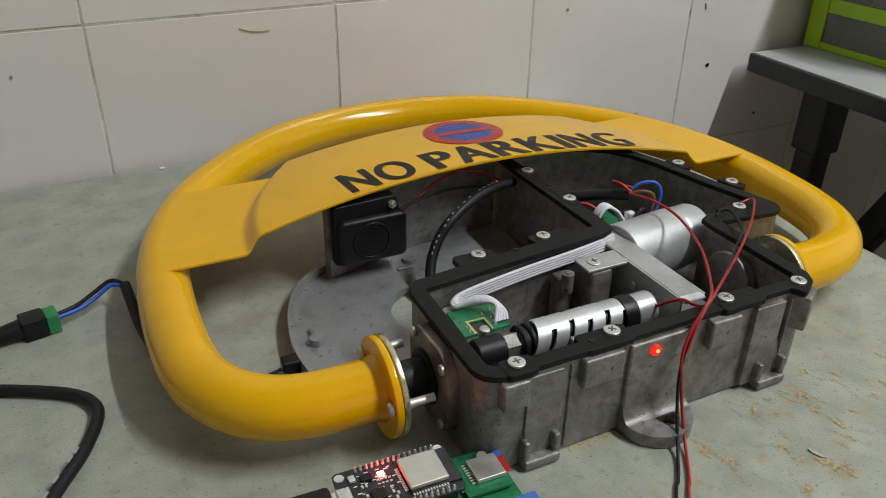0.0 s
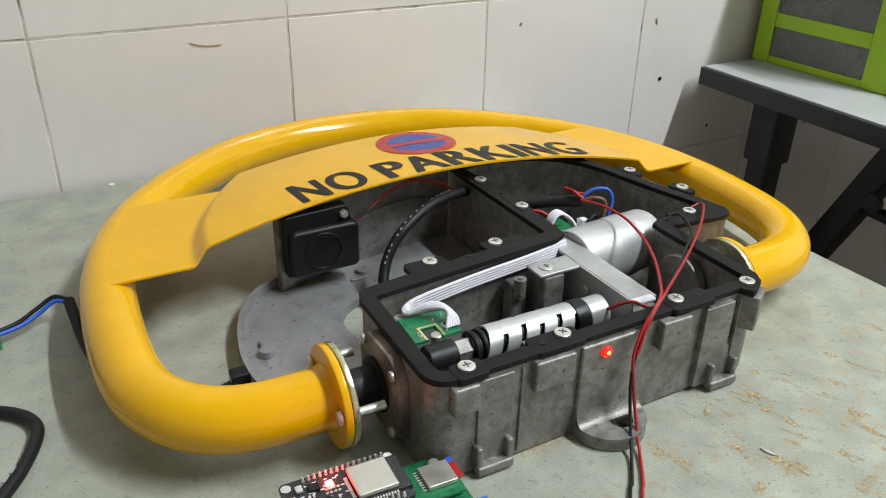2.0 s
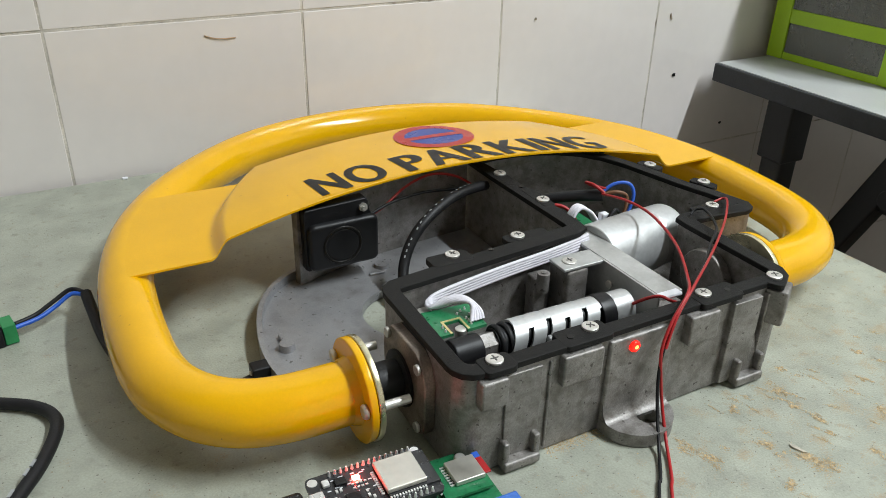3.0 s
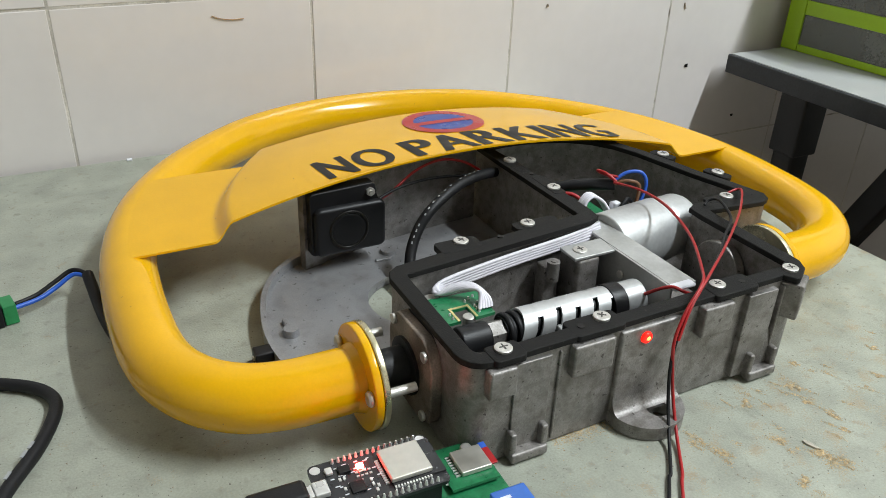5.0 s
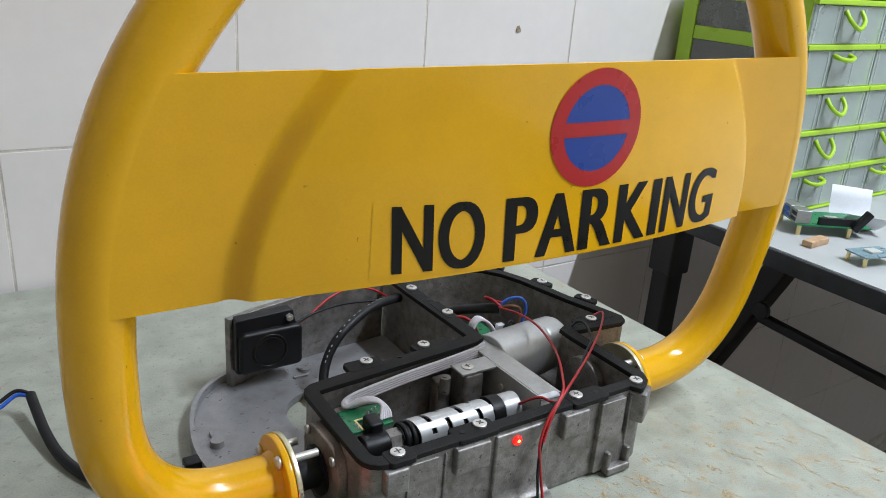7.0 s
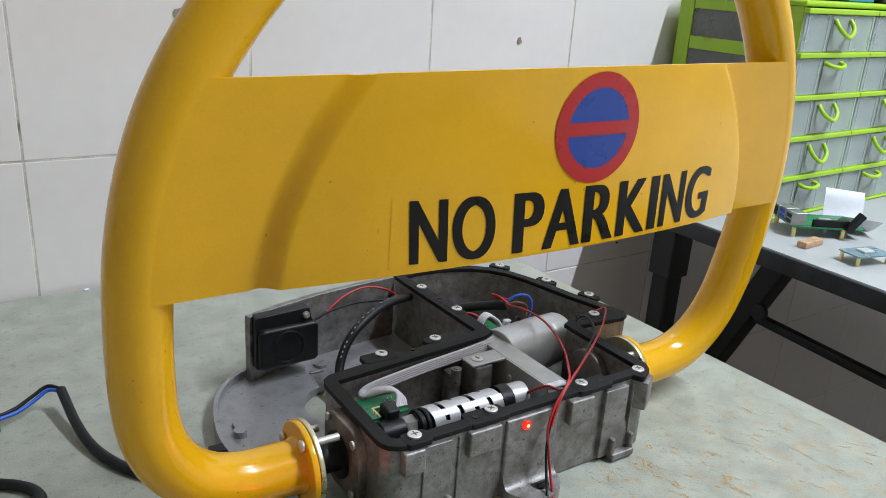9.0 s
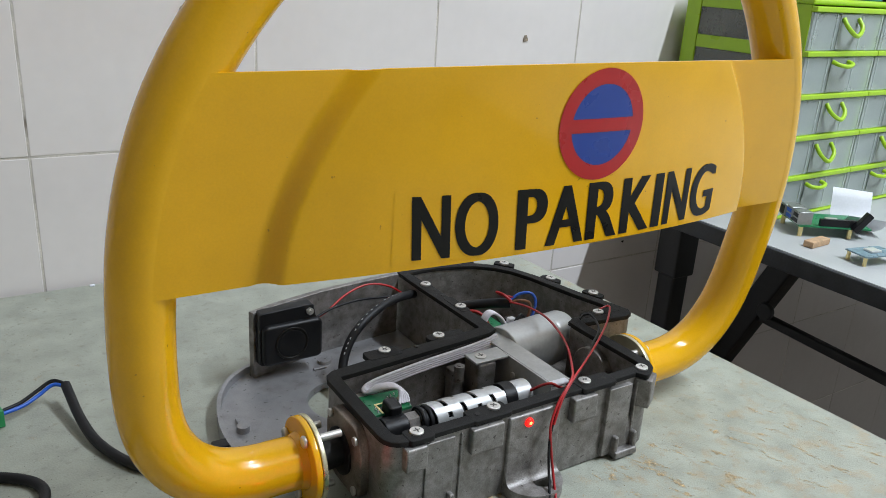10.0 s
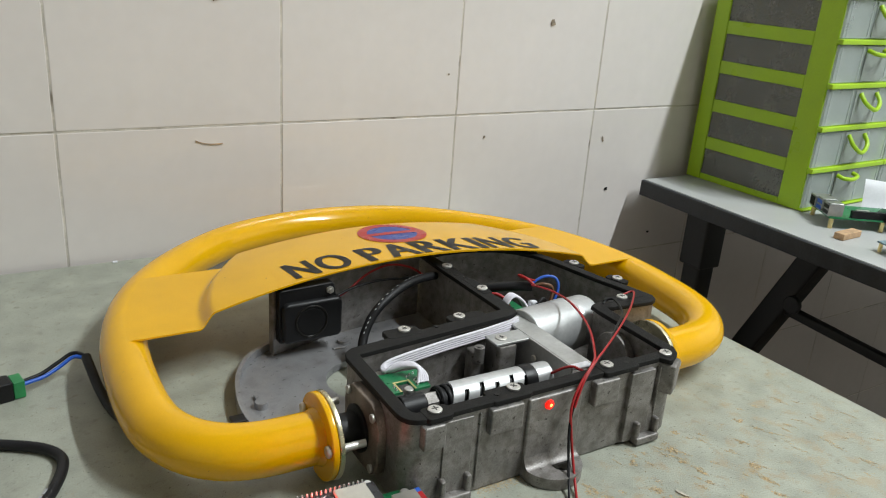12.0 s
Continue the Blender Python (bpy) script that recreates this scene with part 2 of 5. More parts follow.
def tube(bm, pts, r, seg=10, closed=False, caps=True):
    P = [Vector(p) for p in pts]
    N = len(P)
    rings, up = [], None
    for i, p in enumerate(P):
        d = (P[(i + 1) % N] - P[i - 1]) if closed else (P[min(i + 1, N - 1)] - P[max(i - 1, 0)])
        d.normalize()
        if up is None:
            up = Vector((0, 0, 1)) if abs(d.z) < 0.9 else Vector((0, 1, 0))
        side = d.cross(up).normalized()
        up = side.cross(d).normalized()
        rings.append([bm.verts.new(p + r * (math.cos(a) * side + math.sin(a) * up)) for a in (2 * math.pi * k / seg for k in range(seg))])
    for i in range(N if closed else N - 1):
        a, b = rings[i], rings[(i + 1) % N]
        for k in range(seg):
            bm.faces.new((a[k], a[(k + 1) % seg], b[(k + 1) % seg], b[k]))
    if caps and not closed:
        bm.faces.new(rings[0]), bm.faces.new(rings[-1])
    return bm


def prism(bm, poly, z0, z1, bevel=0.0):
    lo = [bm.verts.new((x, y, z0)) for x, y in poly]
    hi = [bm.verts.new((x, y, z1)) for x, y in poly]
    N = len(poly)
    top = bm.faces.new(hi)
    bm.faces.new(lo[::-1])
    for i in range(N):
        bm.faces.new((lo[i], lo[(i + 1) % N], hi[(i + 1) % N], hi[i]))
    if bevel:
        bmesh.ops.bevel(bm, geom=list(top.edges), offset=bevel, segments=2, affect="EDGES", profile=0.5)
    return bm


def offset_loop(path, w, closed=True):
    P = [Vector((x, y)) for x, y in path]
    N = len(P)
    out = []
    for i in range(N):
        a = P[i - 1] if closed or i else P[i]
        c = P[(i + 1) % N] if closed or i < N - 1 else P[i]
        d0 = (P[i] - a).normalized() if (P[i] - a).length else None
        d1 = (c - P[i]).normalized() if (c - P[i]).length else None
        d0, d1 = d0 or d1, d1 or d0
        n0, n1 = Vector((d0.y, -d0.x)), Vector((d1.y, -d1.x))
        n = (n0 + n1).normalized()
        out.append(P[i] + n * (w / max(n.dot(n0), 0.4)))
    return out


def strip(bm, path, w, z0, z1, closed=True, bevel=0.0):
    """A wall of width w (one number, or one for each point) along a path in the plan."""
    a, b = offset_loop(path, 0.5, closed), offset_loop(path, -0.5, closed)
    ws = w if isinstance(w, list) else [w] * len(path)
    mid = [Vector(p) for p in path]
    a, b = [m + (p - m) * k for m, p, k in zip(mid, a, ws)], [m + (p - m) * k for m, p, k in zip(mid, b, ws)]
    N = len(path)
    V = [[bm.verts.new((p.x, p.y, z)) for p in s] for s, z in ((a, z0), (a, z1), (b, z1), (b, z0))]
    tops = []
    for i in range(N if closed else N - 1):
        j = (i + 1) % N
        for k in range(4):
            f = bm.faces.new((V[k][i], V[k][j], V[(k + 1) % 4][j], V[(k + 1) % 4][i]))
            if k == 1:
                tops.append(f)
    if not closed:
        bm.faces.new([V[k][0] for k in range(4)]), bm.faces.new([V[k][-1] for k in range(4)])
    if bevel:
        es = {e for f in tops for e in f.edges if sum(g in tops for g in e.link_faces) == 1}
        bmesh.ops.bevel(bm, geom=list(es), offset=bevel, segments=2, affect="EDGES", profile=0.5)
    return bm


def rounded(x0, x1, y0, y1, r, n=4):
    out = []
    for cx, cy, a0 in ((x1 - r, y1 - r, 0), (x0 + r, y1 - r, 90), (x0 + r, y0 + r, 180), (x1 - r, y0 + r, 270)):
        out += [(cx + r * math.cos(radians(a0 + 90 * k / n)), cy + r * math.sin(radians(a0 + 90 * k / n))) for k in range(n + 1)]
    return out


def disc_poly(cx, cy, r, n=24):
    return [(cx + r * math.cos(2 * math.pi * k / n), cy + r * math.sin(2 * math.pi * k / n)) for k in range(n)]


B = bmesh.new

# ---- room ----
WALL_Y, WALL_A = 0.4377, radians(0.888)
WX = Matrix.Translation((0, WALL_Y, 0)) @ Matrix.Rotation(WALL_A, 4, "Z")   # wall space: x along, y into the wall
FLOOR_Z, CEIL_Z = -0.75, 1.98
wall_back = thing("wall_north", box(B(), -1.8, 2.2, 0.0, 0.12, FLOOR_Z, CEIL_Z), GROUT, "white tiled wall with grey grout joints", "wall", kind="structure", smooth=False, m=WX)
# south, west, east walls and ceiling: unseen, added to bounce fill light
thing("wall_south", box(B(), -1.8, 2.2, -2.82, -2.7, FLOOR_Z, CEIL_Z), PLASTER, "unseen plain plaster wall added to bounce light", "wall", kind="structure", smooth=False)
thing("wall_west", box(B(), -1.92, -1.8, -2.82, 0.5, FLOOR_Z, CEIL_Z), PLASTER, "unseen plain plaster wall added to bounce light", "wall", kind="structure", smooth=False)
thing("wall_east", box(B(), 2.2, 2.32, -2.82, 0.6, FLOOR_Z, CEIL_Z), PLASTER, "unseen plain plaster wall added to bounce light", "wall", kind="structure", smooth=False)
thing("ceiling", box(B(), -1.9, 2.3, -2.8, 0.55, CEIL_Z, CEIL_Z + 0.1), PLASTER, "unseen plain ceiling added to bounce light", "ceiling", kind="structure", smooth=False)
# brown chosen to give a dim, warm bounce below the bench
thing("floor", box(B(), -1.9, 2.3, -2.8, 0.55, FLOOR_Z - 0.1, FLOOR_Z), FLOOR, "brown tiled floor under the tables", "floor", kind="structure", smooth=False)

# ---- work table ----
work_table = empty("work_table", "work table with grey-green laminate top and scattered sawdust", "table")
TOP = [(-0.75, -0.75), (0.376, -0.75), (0.3245, 0.4325), (-0.75, 0.4245)]
part("tabletop", prism(B(), TOP, -0.028, 0.0, 0.0012), TABLE, work_table)
for lx, ly in ((-0.68, -0.68), (0.30, -0.68), (-0.68, 0.36), (0.26, 0.36)):
    part("leg", box(B(), lx - 0.025, lx + 0.025, ly - 0.025, ly + 0.025, FLOOR_Z, -0.0285, 0.003), LEGS, work_table)

# ---- parking lock: housing ----
H, RIM = 0.0553, 0.0596
YA, ZA = 0.0442, 0.0286
XC = 0.0868
lock = empty("parking_lock", "opened parking lock with yellow hoop and grey cast housing", "parking lock")

BACK = [(0.1095, 0.213), (0.126, 0.2155), (0.143, 0.2148), (0.160, 0.2115), (0.176, 0.2055), (0.190, 0.195), (0.200, 0.181), (0.207, 0.163), (0.212, 0.142), (0.2175, 0.119), (0.2245, 0.097), (0.2300, 0.077)]
LOOP = [(-0.0085, -0.0018), (-0.0117, -0.0011), (-0.0144, 0.0007), (-0.0160, 0.0034), (-0.0166, 0.0066), (-0.0162, 0.0735), (-0.0148, 0.0772), (-0.0115, 0.0792), (0.030, 0.0838), (0.0745, 0.0885), (0.1085, 0.0922), (0.1127, 0.0942), (0.1135, 0.100), (0.1125, 0.134), (0.1110, 0.180)] + BACK + [(0.2285, 0.0738), (0.2245, 0.0728), (0.1835, 0.0765), (0.1800, 0.0750), (0.1793, 0.068), (0.1805, 0.006), (0.1788, 0.0022), (0.1750, 0.0008)]
part("housing_wall", strip(B(), LOOP, 0.0062, 0.001, H), CAST, lock, "stained grey die-cast aluminium wall")
GW = [0.0080] * 5 + [0.0090] * 2 + [0.0098] + [0.0108] * 4 + [0.0105] * 3 + [0.0078] * 11 + [0.0085] * 2 + [0.0110] * 2 + [0.0100, 0.0095, 0.0088, 0.0078, 0.0075]
GW = (GW + [0.0085] * len(LOOP))[:len(LOOP)]
part("gasket", strip(B(), LOOP, GW, H + 0.0002, RIM - 0.001, bevel=0.0006), GASKET, lock, "black rubber sealing gasket")
part("housing_floor", prism(B(), [(x, y) for x, y in offset_loop(LOOP, 0.0)], 0.0008, 0.006), CAST, lock)

# screw tabs with crosshead screws: place and outward direction
SCREWS = [(0.0, 0.0, 0, -1), (0.054, 0.003, 0, -1), (0.1248, 0.003, 0, -1), (0.1722, 0.0, 0.5, -0.8), (0.029, 0.0935, 0, 1), (0.0738, 0.098, 0, 1), (0.1155, 0.134, 1, 0), (0.113, 0.1826, 1, 0),
          (0.2077, 0.0815, 0, 1), (0.2305, 0.1125, 1, 0.3), (0.218, 0.152, 1, 0.3), (0.1715, 0.2165, 0.3, 1), (0.117, 0.2215, 0, 1), (0.202, 0.197, 0.8, 0.6)]


# tab reach along the rim where it is longer on one side (holes beside the screw)
TABS = {0: (-0.0085, 0.0080), 1: (-0.0085, 0.0195), 2: (-0.0205, 0.008), 3: (-0.008, 0.0085), 4: (-0.015, 0.010), 5: (-0.009, 0.020), 6: (-0.020, 0.009), 7: (-0.009, 0.020), 8: (-0.016, 0.018)}


def screw_head(r=0.0041):
    bm = B()
    cyl(bm, (0, 0, -0.004), (0, 0, 0.0006), r, seg=20)
    cyl(bm, (0, 0, 0.0006), (0, 0, 0.0011), r, r * 0.82, seg=20)
    return bm


# slots aren't cut: thin bars carry the recess's shade as dark colour
def screw_cross(r=0.0038):
    bm = B()
    for a in (0, 90):
        box(bm, -r * 0.55, r * 0.55, -r * 0.10, r * 0.10, 0.0009, 0.00118 + a * 1e-6, m=Matrix.Rotation(radians(a), 4, "Z"))
    return bm


head_me, cross_me = finish(screw_head(), "screw", STEEL, True), finish(screw_cross(), "cross_slot", SLOT_SHADE)
for i, (x, y, dx, dy) in enumerate(SCREWS):
    a = math.atan2(dy, dx) - math.pi / 2
    m = Matrix.Translation((x, y, 0)) @ Matrix.Rotation(a, 4, "Z")
    part("gasket_tab", prism(B(), rounded(TABS.get(i, (-0.009, 0.009))[0], TABS.get(i, (-0.009, 0.009))[1], -0.0085 if i == 4 else -0.0045, (0.0076, 0.0090, 0.0090, 0.0066)[i] if i < 4 else 0.0042, 0.0026), H + 0.0004, RIM - 0.0007 - 0.0002 * (i % 2), 0.0006), GASKET, lock, m=m)
    if i < 4:
        bx0, bx1, bz0 = ((-0.0030, 0.0110, 0.0400), (-0.0012, 0.0215, 0.0380), (-0.0030, 0.0165, 0.0380), (-0.0070, 0.0080, 0.0340))[i]
        part("screw_boss", box(B(), bx0, bx1, -0.002, 0.0117 if i in (1, 2) else 0.0096, bz0, H - 0.0004, 0.0014), CAST, lock, m=m)
    elif i > 8:
        part("screw_boss", box(B(), -0.006, 0.006, -0.004, 0.004, 0.03, H - 0.0006, 0.0012), CAST, lock, m=m)
    s = new("screw", head_me)
    s.parent, s.matrix_basis = lock, Matrix.Translation((x, y, RIM - 0.0004)) @ Matrix.Rotation(i * 0.9, 4, "Z")
    c = new("cross_slot", cross_me)
    c.parent = s
# holes aren't cut: black discs stand for the shade inside
for x, y in ((0.041, 0.0008), (0.0515, 0.0905), (0.1145, 0.158), (0.139, 0.0008), (0.163, 0.2105)):
    part("gasket_hole", prism(B(), disc_poly(0, 0, 0.0017, 12), RIM - 0.0012, RIM - 0.00055), INK, lock, m=Matrix.Translation((x, y, 0)))

def prism_x(bm, x0, x1, prof):
    """A y-z outline drawn out along x."""
    a = [bm.verts.new((x0, y, z)) for y, z in prof]
    b = [bm.verts.new((x1, y, z)) for y, z in prof]
    bm.faces.new(a), bm.faces.new(b[::-1])
    for k in range(len(prof)):
        q = (k + 1) % len(prof)
        bm.faces.new((a[k], b[k], b[q], a[q]))
    return bm


# front face: ribs, lugs, foot
for x0, x1 in ((0.0035, 0.0225), (0.1400, 0.1600)):
    part("wall_rib", box(B(), x0, x1, -0.0060, -0.0020, 0.003, 0.0530, 0.0006), CAST, lock, "raised cast pilaster")
    part("wall_seam", box(B(), x1 + 0.0042, x1 + 0.0056, -0.0056, -0.0020, 0.003, 0.0530, 0.0006), CAST, lock)
part("raised_panel", box(B(), 0.0605, 0.1000, -0.0062, -0.0020, 0.004, 0.0536, 0.0014), CAST, lock)
for x in (0.0120, 0.1575):
    lug = B()
    box(lug, x - 0.010, x - 0.0065, -0.0100, -0.002, 0.002, 0.017, 0.0012)
    box(lug, x + 0.0065, x + 0.010, -0.0100, -0.002, 0.002, 0.017, 0.0012)
    box(lug, x - 0.0098, x + 0.0098, -0.0115, -0.002, 0.0012, 0.0065, 0.0012)
    prism_x(lug, x - 0.0096, x + 0.0096, [(-0.002, 0.002), (-0.0066, 0.002), (-0.0058, 0.012), (-0.0042, 0.0235), (-0.002, 0.0275)])
    part("mounting_lug", lug, CAST, lock)
foot = B()
ring_o = [(0.0803 + 0.0199 * math.cos(radians(a)), -0.0075 + 0.0190 * math.sin(radians(a))) for a in range(180, 361, 12)]
hole = [(0.0838 + 0.0060 * math.cos(radians(a)), -0.0140 + 0.0054 * math.sin(radians(a))) for a in range(180, 361, 12)]
hole_b = [(0.0838 + 0.0060 * math.cos(radians(a)), -0.0140 + 0.0054 * math.sin(radians(a))) for a in range(180, -1, -12)]
prism(foot, [(0.0604, -0.003)] + ring_o[:] + [(0.1002, -0.003)] + [(0.0898, -0.003), (0.0898, -0.0140)] + hole[::-1] + [(0.0778, -0.003)], 0.0006, 0.0078)
prism(foot, [(0.0779, -0.0031)] + hole_b + [(0.0897, -0.0031)], 0.0006, 0.0077)
fil = [(-0.0060, 0.0082 + 0.0085), (-0.0030, 0.0082 + 0.0085), (-0.0030, 0.0062), (-0.0115, 0.0062)] + [(-0.0060 - 0.0055 * (1 - math.sin(radians(q))), 0.0078 + 0.0085 * (1 - math.cos(radians(q)))) for q in range(0, 91, 15)]
prism_x(foot, 0.0608, 0.0998, fil)
part("mounting_foot", foot, CAST, lock, "round cast foot with a bolt hole")
led = part("indicator_led", cyl(B(), (0.0745, -0.0080, 0.0480), (0.0745, -0.0030, 0.0480), 0.0031, seg=20, bevel=0.0012), LED, lock, "lit red indicator lamp")
part("led_core", cyl(B(), (0.0747, -0.0084, 0.0481), (0.0747, -0.0070, 0.0481), 0.0011, seg=12, bevel=0.0004), LEDCORE, led)

# low round base plate with its high outer wall
arc = [(p.x, p.y) for p in spline([(-0.068, 0.078, 0), (-0.072, 0.098, 0), (-0.0725, 0.118, 0), (-0.069, 0.140, 0), (-0.062, 0.162, 0), (-0.051, 0.180, 0), (-0.038, 0.1915, 0), (-0.0285, 0.1965, 0)], 5)]
hc, hr = (0.0210, 0.1275), 0.0300
inner = [(hc[0] + hr * math.cos(radians(a)), hc[1] + hr * math.sin(radians(a))) for a in range(250, 69, -5)]
plate = B()
prism(plate, [(-0.020, 0.068), (0.012, 0.0868)][:1] + [(-0.0685, 0.066)] + arc + [(0.010, 0.2015), (0.060, 0.2095), (0.1065, 0.2135), (0.1065, 0.159)] + inner[::-1] + [(0.0188, 0.086), (-0.0165, 0.082)], 0.0008, 0.0062)
part("base_plate", plate, CASTLIGHT, lock, "smooth cast base plate with a round cut-out")
part("plate_lip", strip(B(), [(-0.0685, 0.067)] + arc, 0.003, 0.001, 0.0118, closed=False), CASTLIGHT, lock)
part("outer_wall", strip(B(), [(-0.0305, 0.1870), (-0.006, 0.1955), (0.032, 0.2050), (0.070, 0.2105), (0.1035, 0.2138)], 0.0052, 0.001, 0.0588, closed=False, bevel=0.0006), CAST, lock, "tall curved cast outer wall")
part("plate_boss", cyl(B(), (-0.0590, 0.121, 0.006), (-0.0590, 0.121, 0.0105), 0.0046, 0.0042, seg=16), CASTLIGHT, lock)
part("plate_boss", box(B(), -0.0605, -0.0575, 0.124, 0.134, 0.006, 0.009, 0.0006), CASTLIGHT, lock)
part("plate_boss", cyl(B(), (0.0265, 0.1860, 0.006), (0.0265, 0.1860, 0.0085), 0.0055, 0.005, seg=16), CASTLIGHT, lock)
part("plate_boss", box(B(), 0.014, 0.025, 0.176, 0.1785, 0.006, 0.0078, 0.0006), CASTLIGHT, lock)
part("cable_clamp", box(B(), -0.0835, -0.0735, 0.1015, 0.1105, 0.001, 0.0120, 0.0012), BLACK, lock, "black plastic cable clamp")
part("screw", cyl(B(), (-0.0842, 0.106, 0.0065), (-0.0825, 0.106, 0.0065), 0.0024, seg=12), STEEL, lock)

# bearing plate on the side with its seal and bolts
oct_ = [(0.84 * u, 0.84 * v) for u, v in ((-0.0275, -0.014), (-0.0255, -0.021), (-0.017, -0.0270), (0.012, -0.0275), (0.020, -0.0245), (0.0275, -0.013), (0.0285, 0.010), (0.026, 0.020), (0.017, 0.0270), (-0.014, 0.0280), (-0.0215, 0.0245), (-0.0275, 0.013))]
RX = Matrix(((0, 0, 1, 0), (1, 0, 0, 0), (0, 1, 0, 0), (0, 0, 0, 1)))   # plan (u, v, w) -> (w, u, v)


def side_plate(x0, x1, poly, cy, cz, bevel):
    bm = prism(B(), poly, 0, x1 - x0, bevel)
    bmesh.ops.transform(bm, matrix=Matrix.Translation((x1, cy, cz)) @ RX @ Matrix.Diagonal((1, 1, -1, 1)), verts=bm.verts)
    return bm


for sgn, xw in ((-1, -0.0168), (1, 0.1832)):
    def fx(d):
        return xw + sgn * d
    bm = B()
    cyl(bm, (fx(0.0), YA - 0.004, ZA + 0.001), (fx(0.0028), YA - 0.004, ZA + 0.001), 0.0268 if sgn < 0 else 0.0240, seg=40)
    part("rubber_seal", bm, RUBBER, lock)
    if sgn < 0:
        part("bearing_plate", side_plate(fx(0.0085), fx(0.0030), oct_, YA - 0.004, ZA + 0.001, 0.001), CASTBROWN, lock, "octagonal cast bearing plate")
    else:
        bm = cyl(B(), (fx(0.003), YA - 0.003, ZA), (fx(0.0085), YA - 0.003, ZA), 0.0245, seg=32, bevel=0.0008)
        part("bearing_plate", bm, CAST, lock)
    part("bushing", cyl(B(), (fx(0.0085), YA - 0.001, ZA), (fx(0.0100), YA - 0.001, ZA), 0.0145, seg=28), RUBBER, lock)
    for dy, dz in () if sgn > 0 else ((-0.0165, -0.0165), (0.0170, -0.0160), (-0.0170, 0.0170), (0.0165, 0.0175)):
        part("plate_screw", cyl(B(), (fx(0.0085), YA - 0.004 + dy, ZA + 0.001 + dz), (fx(0.0104), YA - 0.004 + dy, ZA + 0.001 + dz), 0.0027, seg=14, bevel=0.0005), STEEL, lock)
    part("axle", cyl(B(), (fx(0.005), YA, ZA), (fx(0.0285 if sgn < 0 else 0.022), YA, ZA), 0.0098, seg=24), RUBBER, lock, "black steel axle")

# ---- inside the housing ----
bmm = B()
D = Vector((0.9927, 0.1208, 0)).normalized()
M0 = Vector((0.1255, 0.0918, 0.0360))
cyl(bmm, M0, M0 + D * 0.046, 0.0203, seg=44, bevel=0.0012)
cyl(bmm, M0 + D * 0.0455, M0 + D * 0.066, 0.0196, 0.0192, seg=44, bevel=0.0034)
part("motor_can", bmm, MOTOR, lock, "bright steel cylindrical gear motor")
part("gearbox", box(B(), 0.1125, 0.1275, 0.060, 0.087, 0.010, 0.046, 0.001), SHEET, lock)
bar = B()
box(bar, -0.0078, 0.0078, -0.039, 0.040, 0.0495, 0.0515, 0.0005, m=Matrix.Translation((0.1195, 0.0585, 0)) @ Matrix.Rotation(radians(1.5), 4, "Z"))
box(bar, -0.0092, -0.0079, -0.039, 0.012, 0.024, 0.0514, 0.0003, m=Matrix.Translation((0.1195, 0.0585, 0)) @ Matrix.Rotation(radians(1.5), 4, "Z"))
part("motor_bracket", bar, SHEET, lock, "bent galvanised motor bracket")
part("bracket_tab", box(B(), 0.0835, 0.1112, 0.0640, 0.0790, 0.0494, 0.0512, 0.0005), SHEET, lock)
part("bracket_post", box(B(), 0.086, 0.101, 0.064, 0.082, 0.006, 0.049, 0.002), CAST, lock)
s = new("screw", head_me)
s.parent, s.matrix_basis = lock, Matrix.Translation((0.092, 0.0715, 0.0512))
new("cross_slot", cross_me).parent = s
part("inner_lug", box(B(), 0.0715, 0.0805, 0.074, 0.083, 0.006, 0.043, 0.0012), CAST, lock)
part("lug_tip", cyl(cyl(B(), (0.0755, 0.0720, 0.036), (0.0755, 0.0720, 0.0475), 0.0036, seg=16), (0.0755, 0.0720, 0.0474), (0.0755, 0.0720, 0.0480), 0.0016, seg=10), CAST, lock)
part("bracket_screw", cyl(B(), (0.1100, 0.0560, 0.0400), (0.1085, 0.0560, 0.0400), 0.0024, seg=12, bevel=0.0005), STEEL, lock)
part("bearing_ring", cyl(B(), (0.1700, 0.046, 0.034), (0.1765, 0.046, 0.034), 0.0175, 0.0175, seg=28, bevel=0.001), CAST, lock)
part("gear_block", box(B(), 0.1300, 0.1540, 0.020, 0.060, 0.006, 0.026, 0.002), CAST, lock)

# turning spindle with slotted sleeve; it turns with the hoop
SY, SZ = 0.0365, 0.0385
spindle = new("spindle")
spindle.parent, spindle.location = lock, (0, SY, SZ)
spindle["label"] = "spring-loaded spindle with slotted steel sleeve"


def band(x0, x1, a0, a1):
    bm = B()
    n = 28
    rings = []
    for x, r in ((x0, 0.0098), (x1, 0.0098), (x1, 0.0086), (x0, 0.0086)):
        rings.append([bm.verts.new((x + 0.0030 * math.cos(radians(a0 + (a1 - a0) * j / n - 75)), r * math.cos(radians(a0 + (a1 - a0) * j / n)), r * math.sin(radians(a0 + (a1 - a0) * j / n)))) for j in range(n + 1)])
    for k in range(4):
        for j in range(n):
            bm.faces.new((rings[k][j], rings[k][j + 1], rings[(k + 1) % 4][j + 1], rings[(k + 1) % 4][j]))
    for j in (0, n):
        bm.faces.new([rings[k][j] for k in range(4)])
    return bm


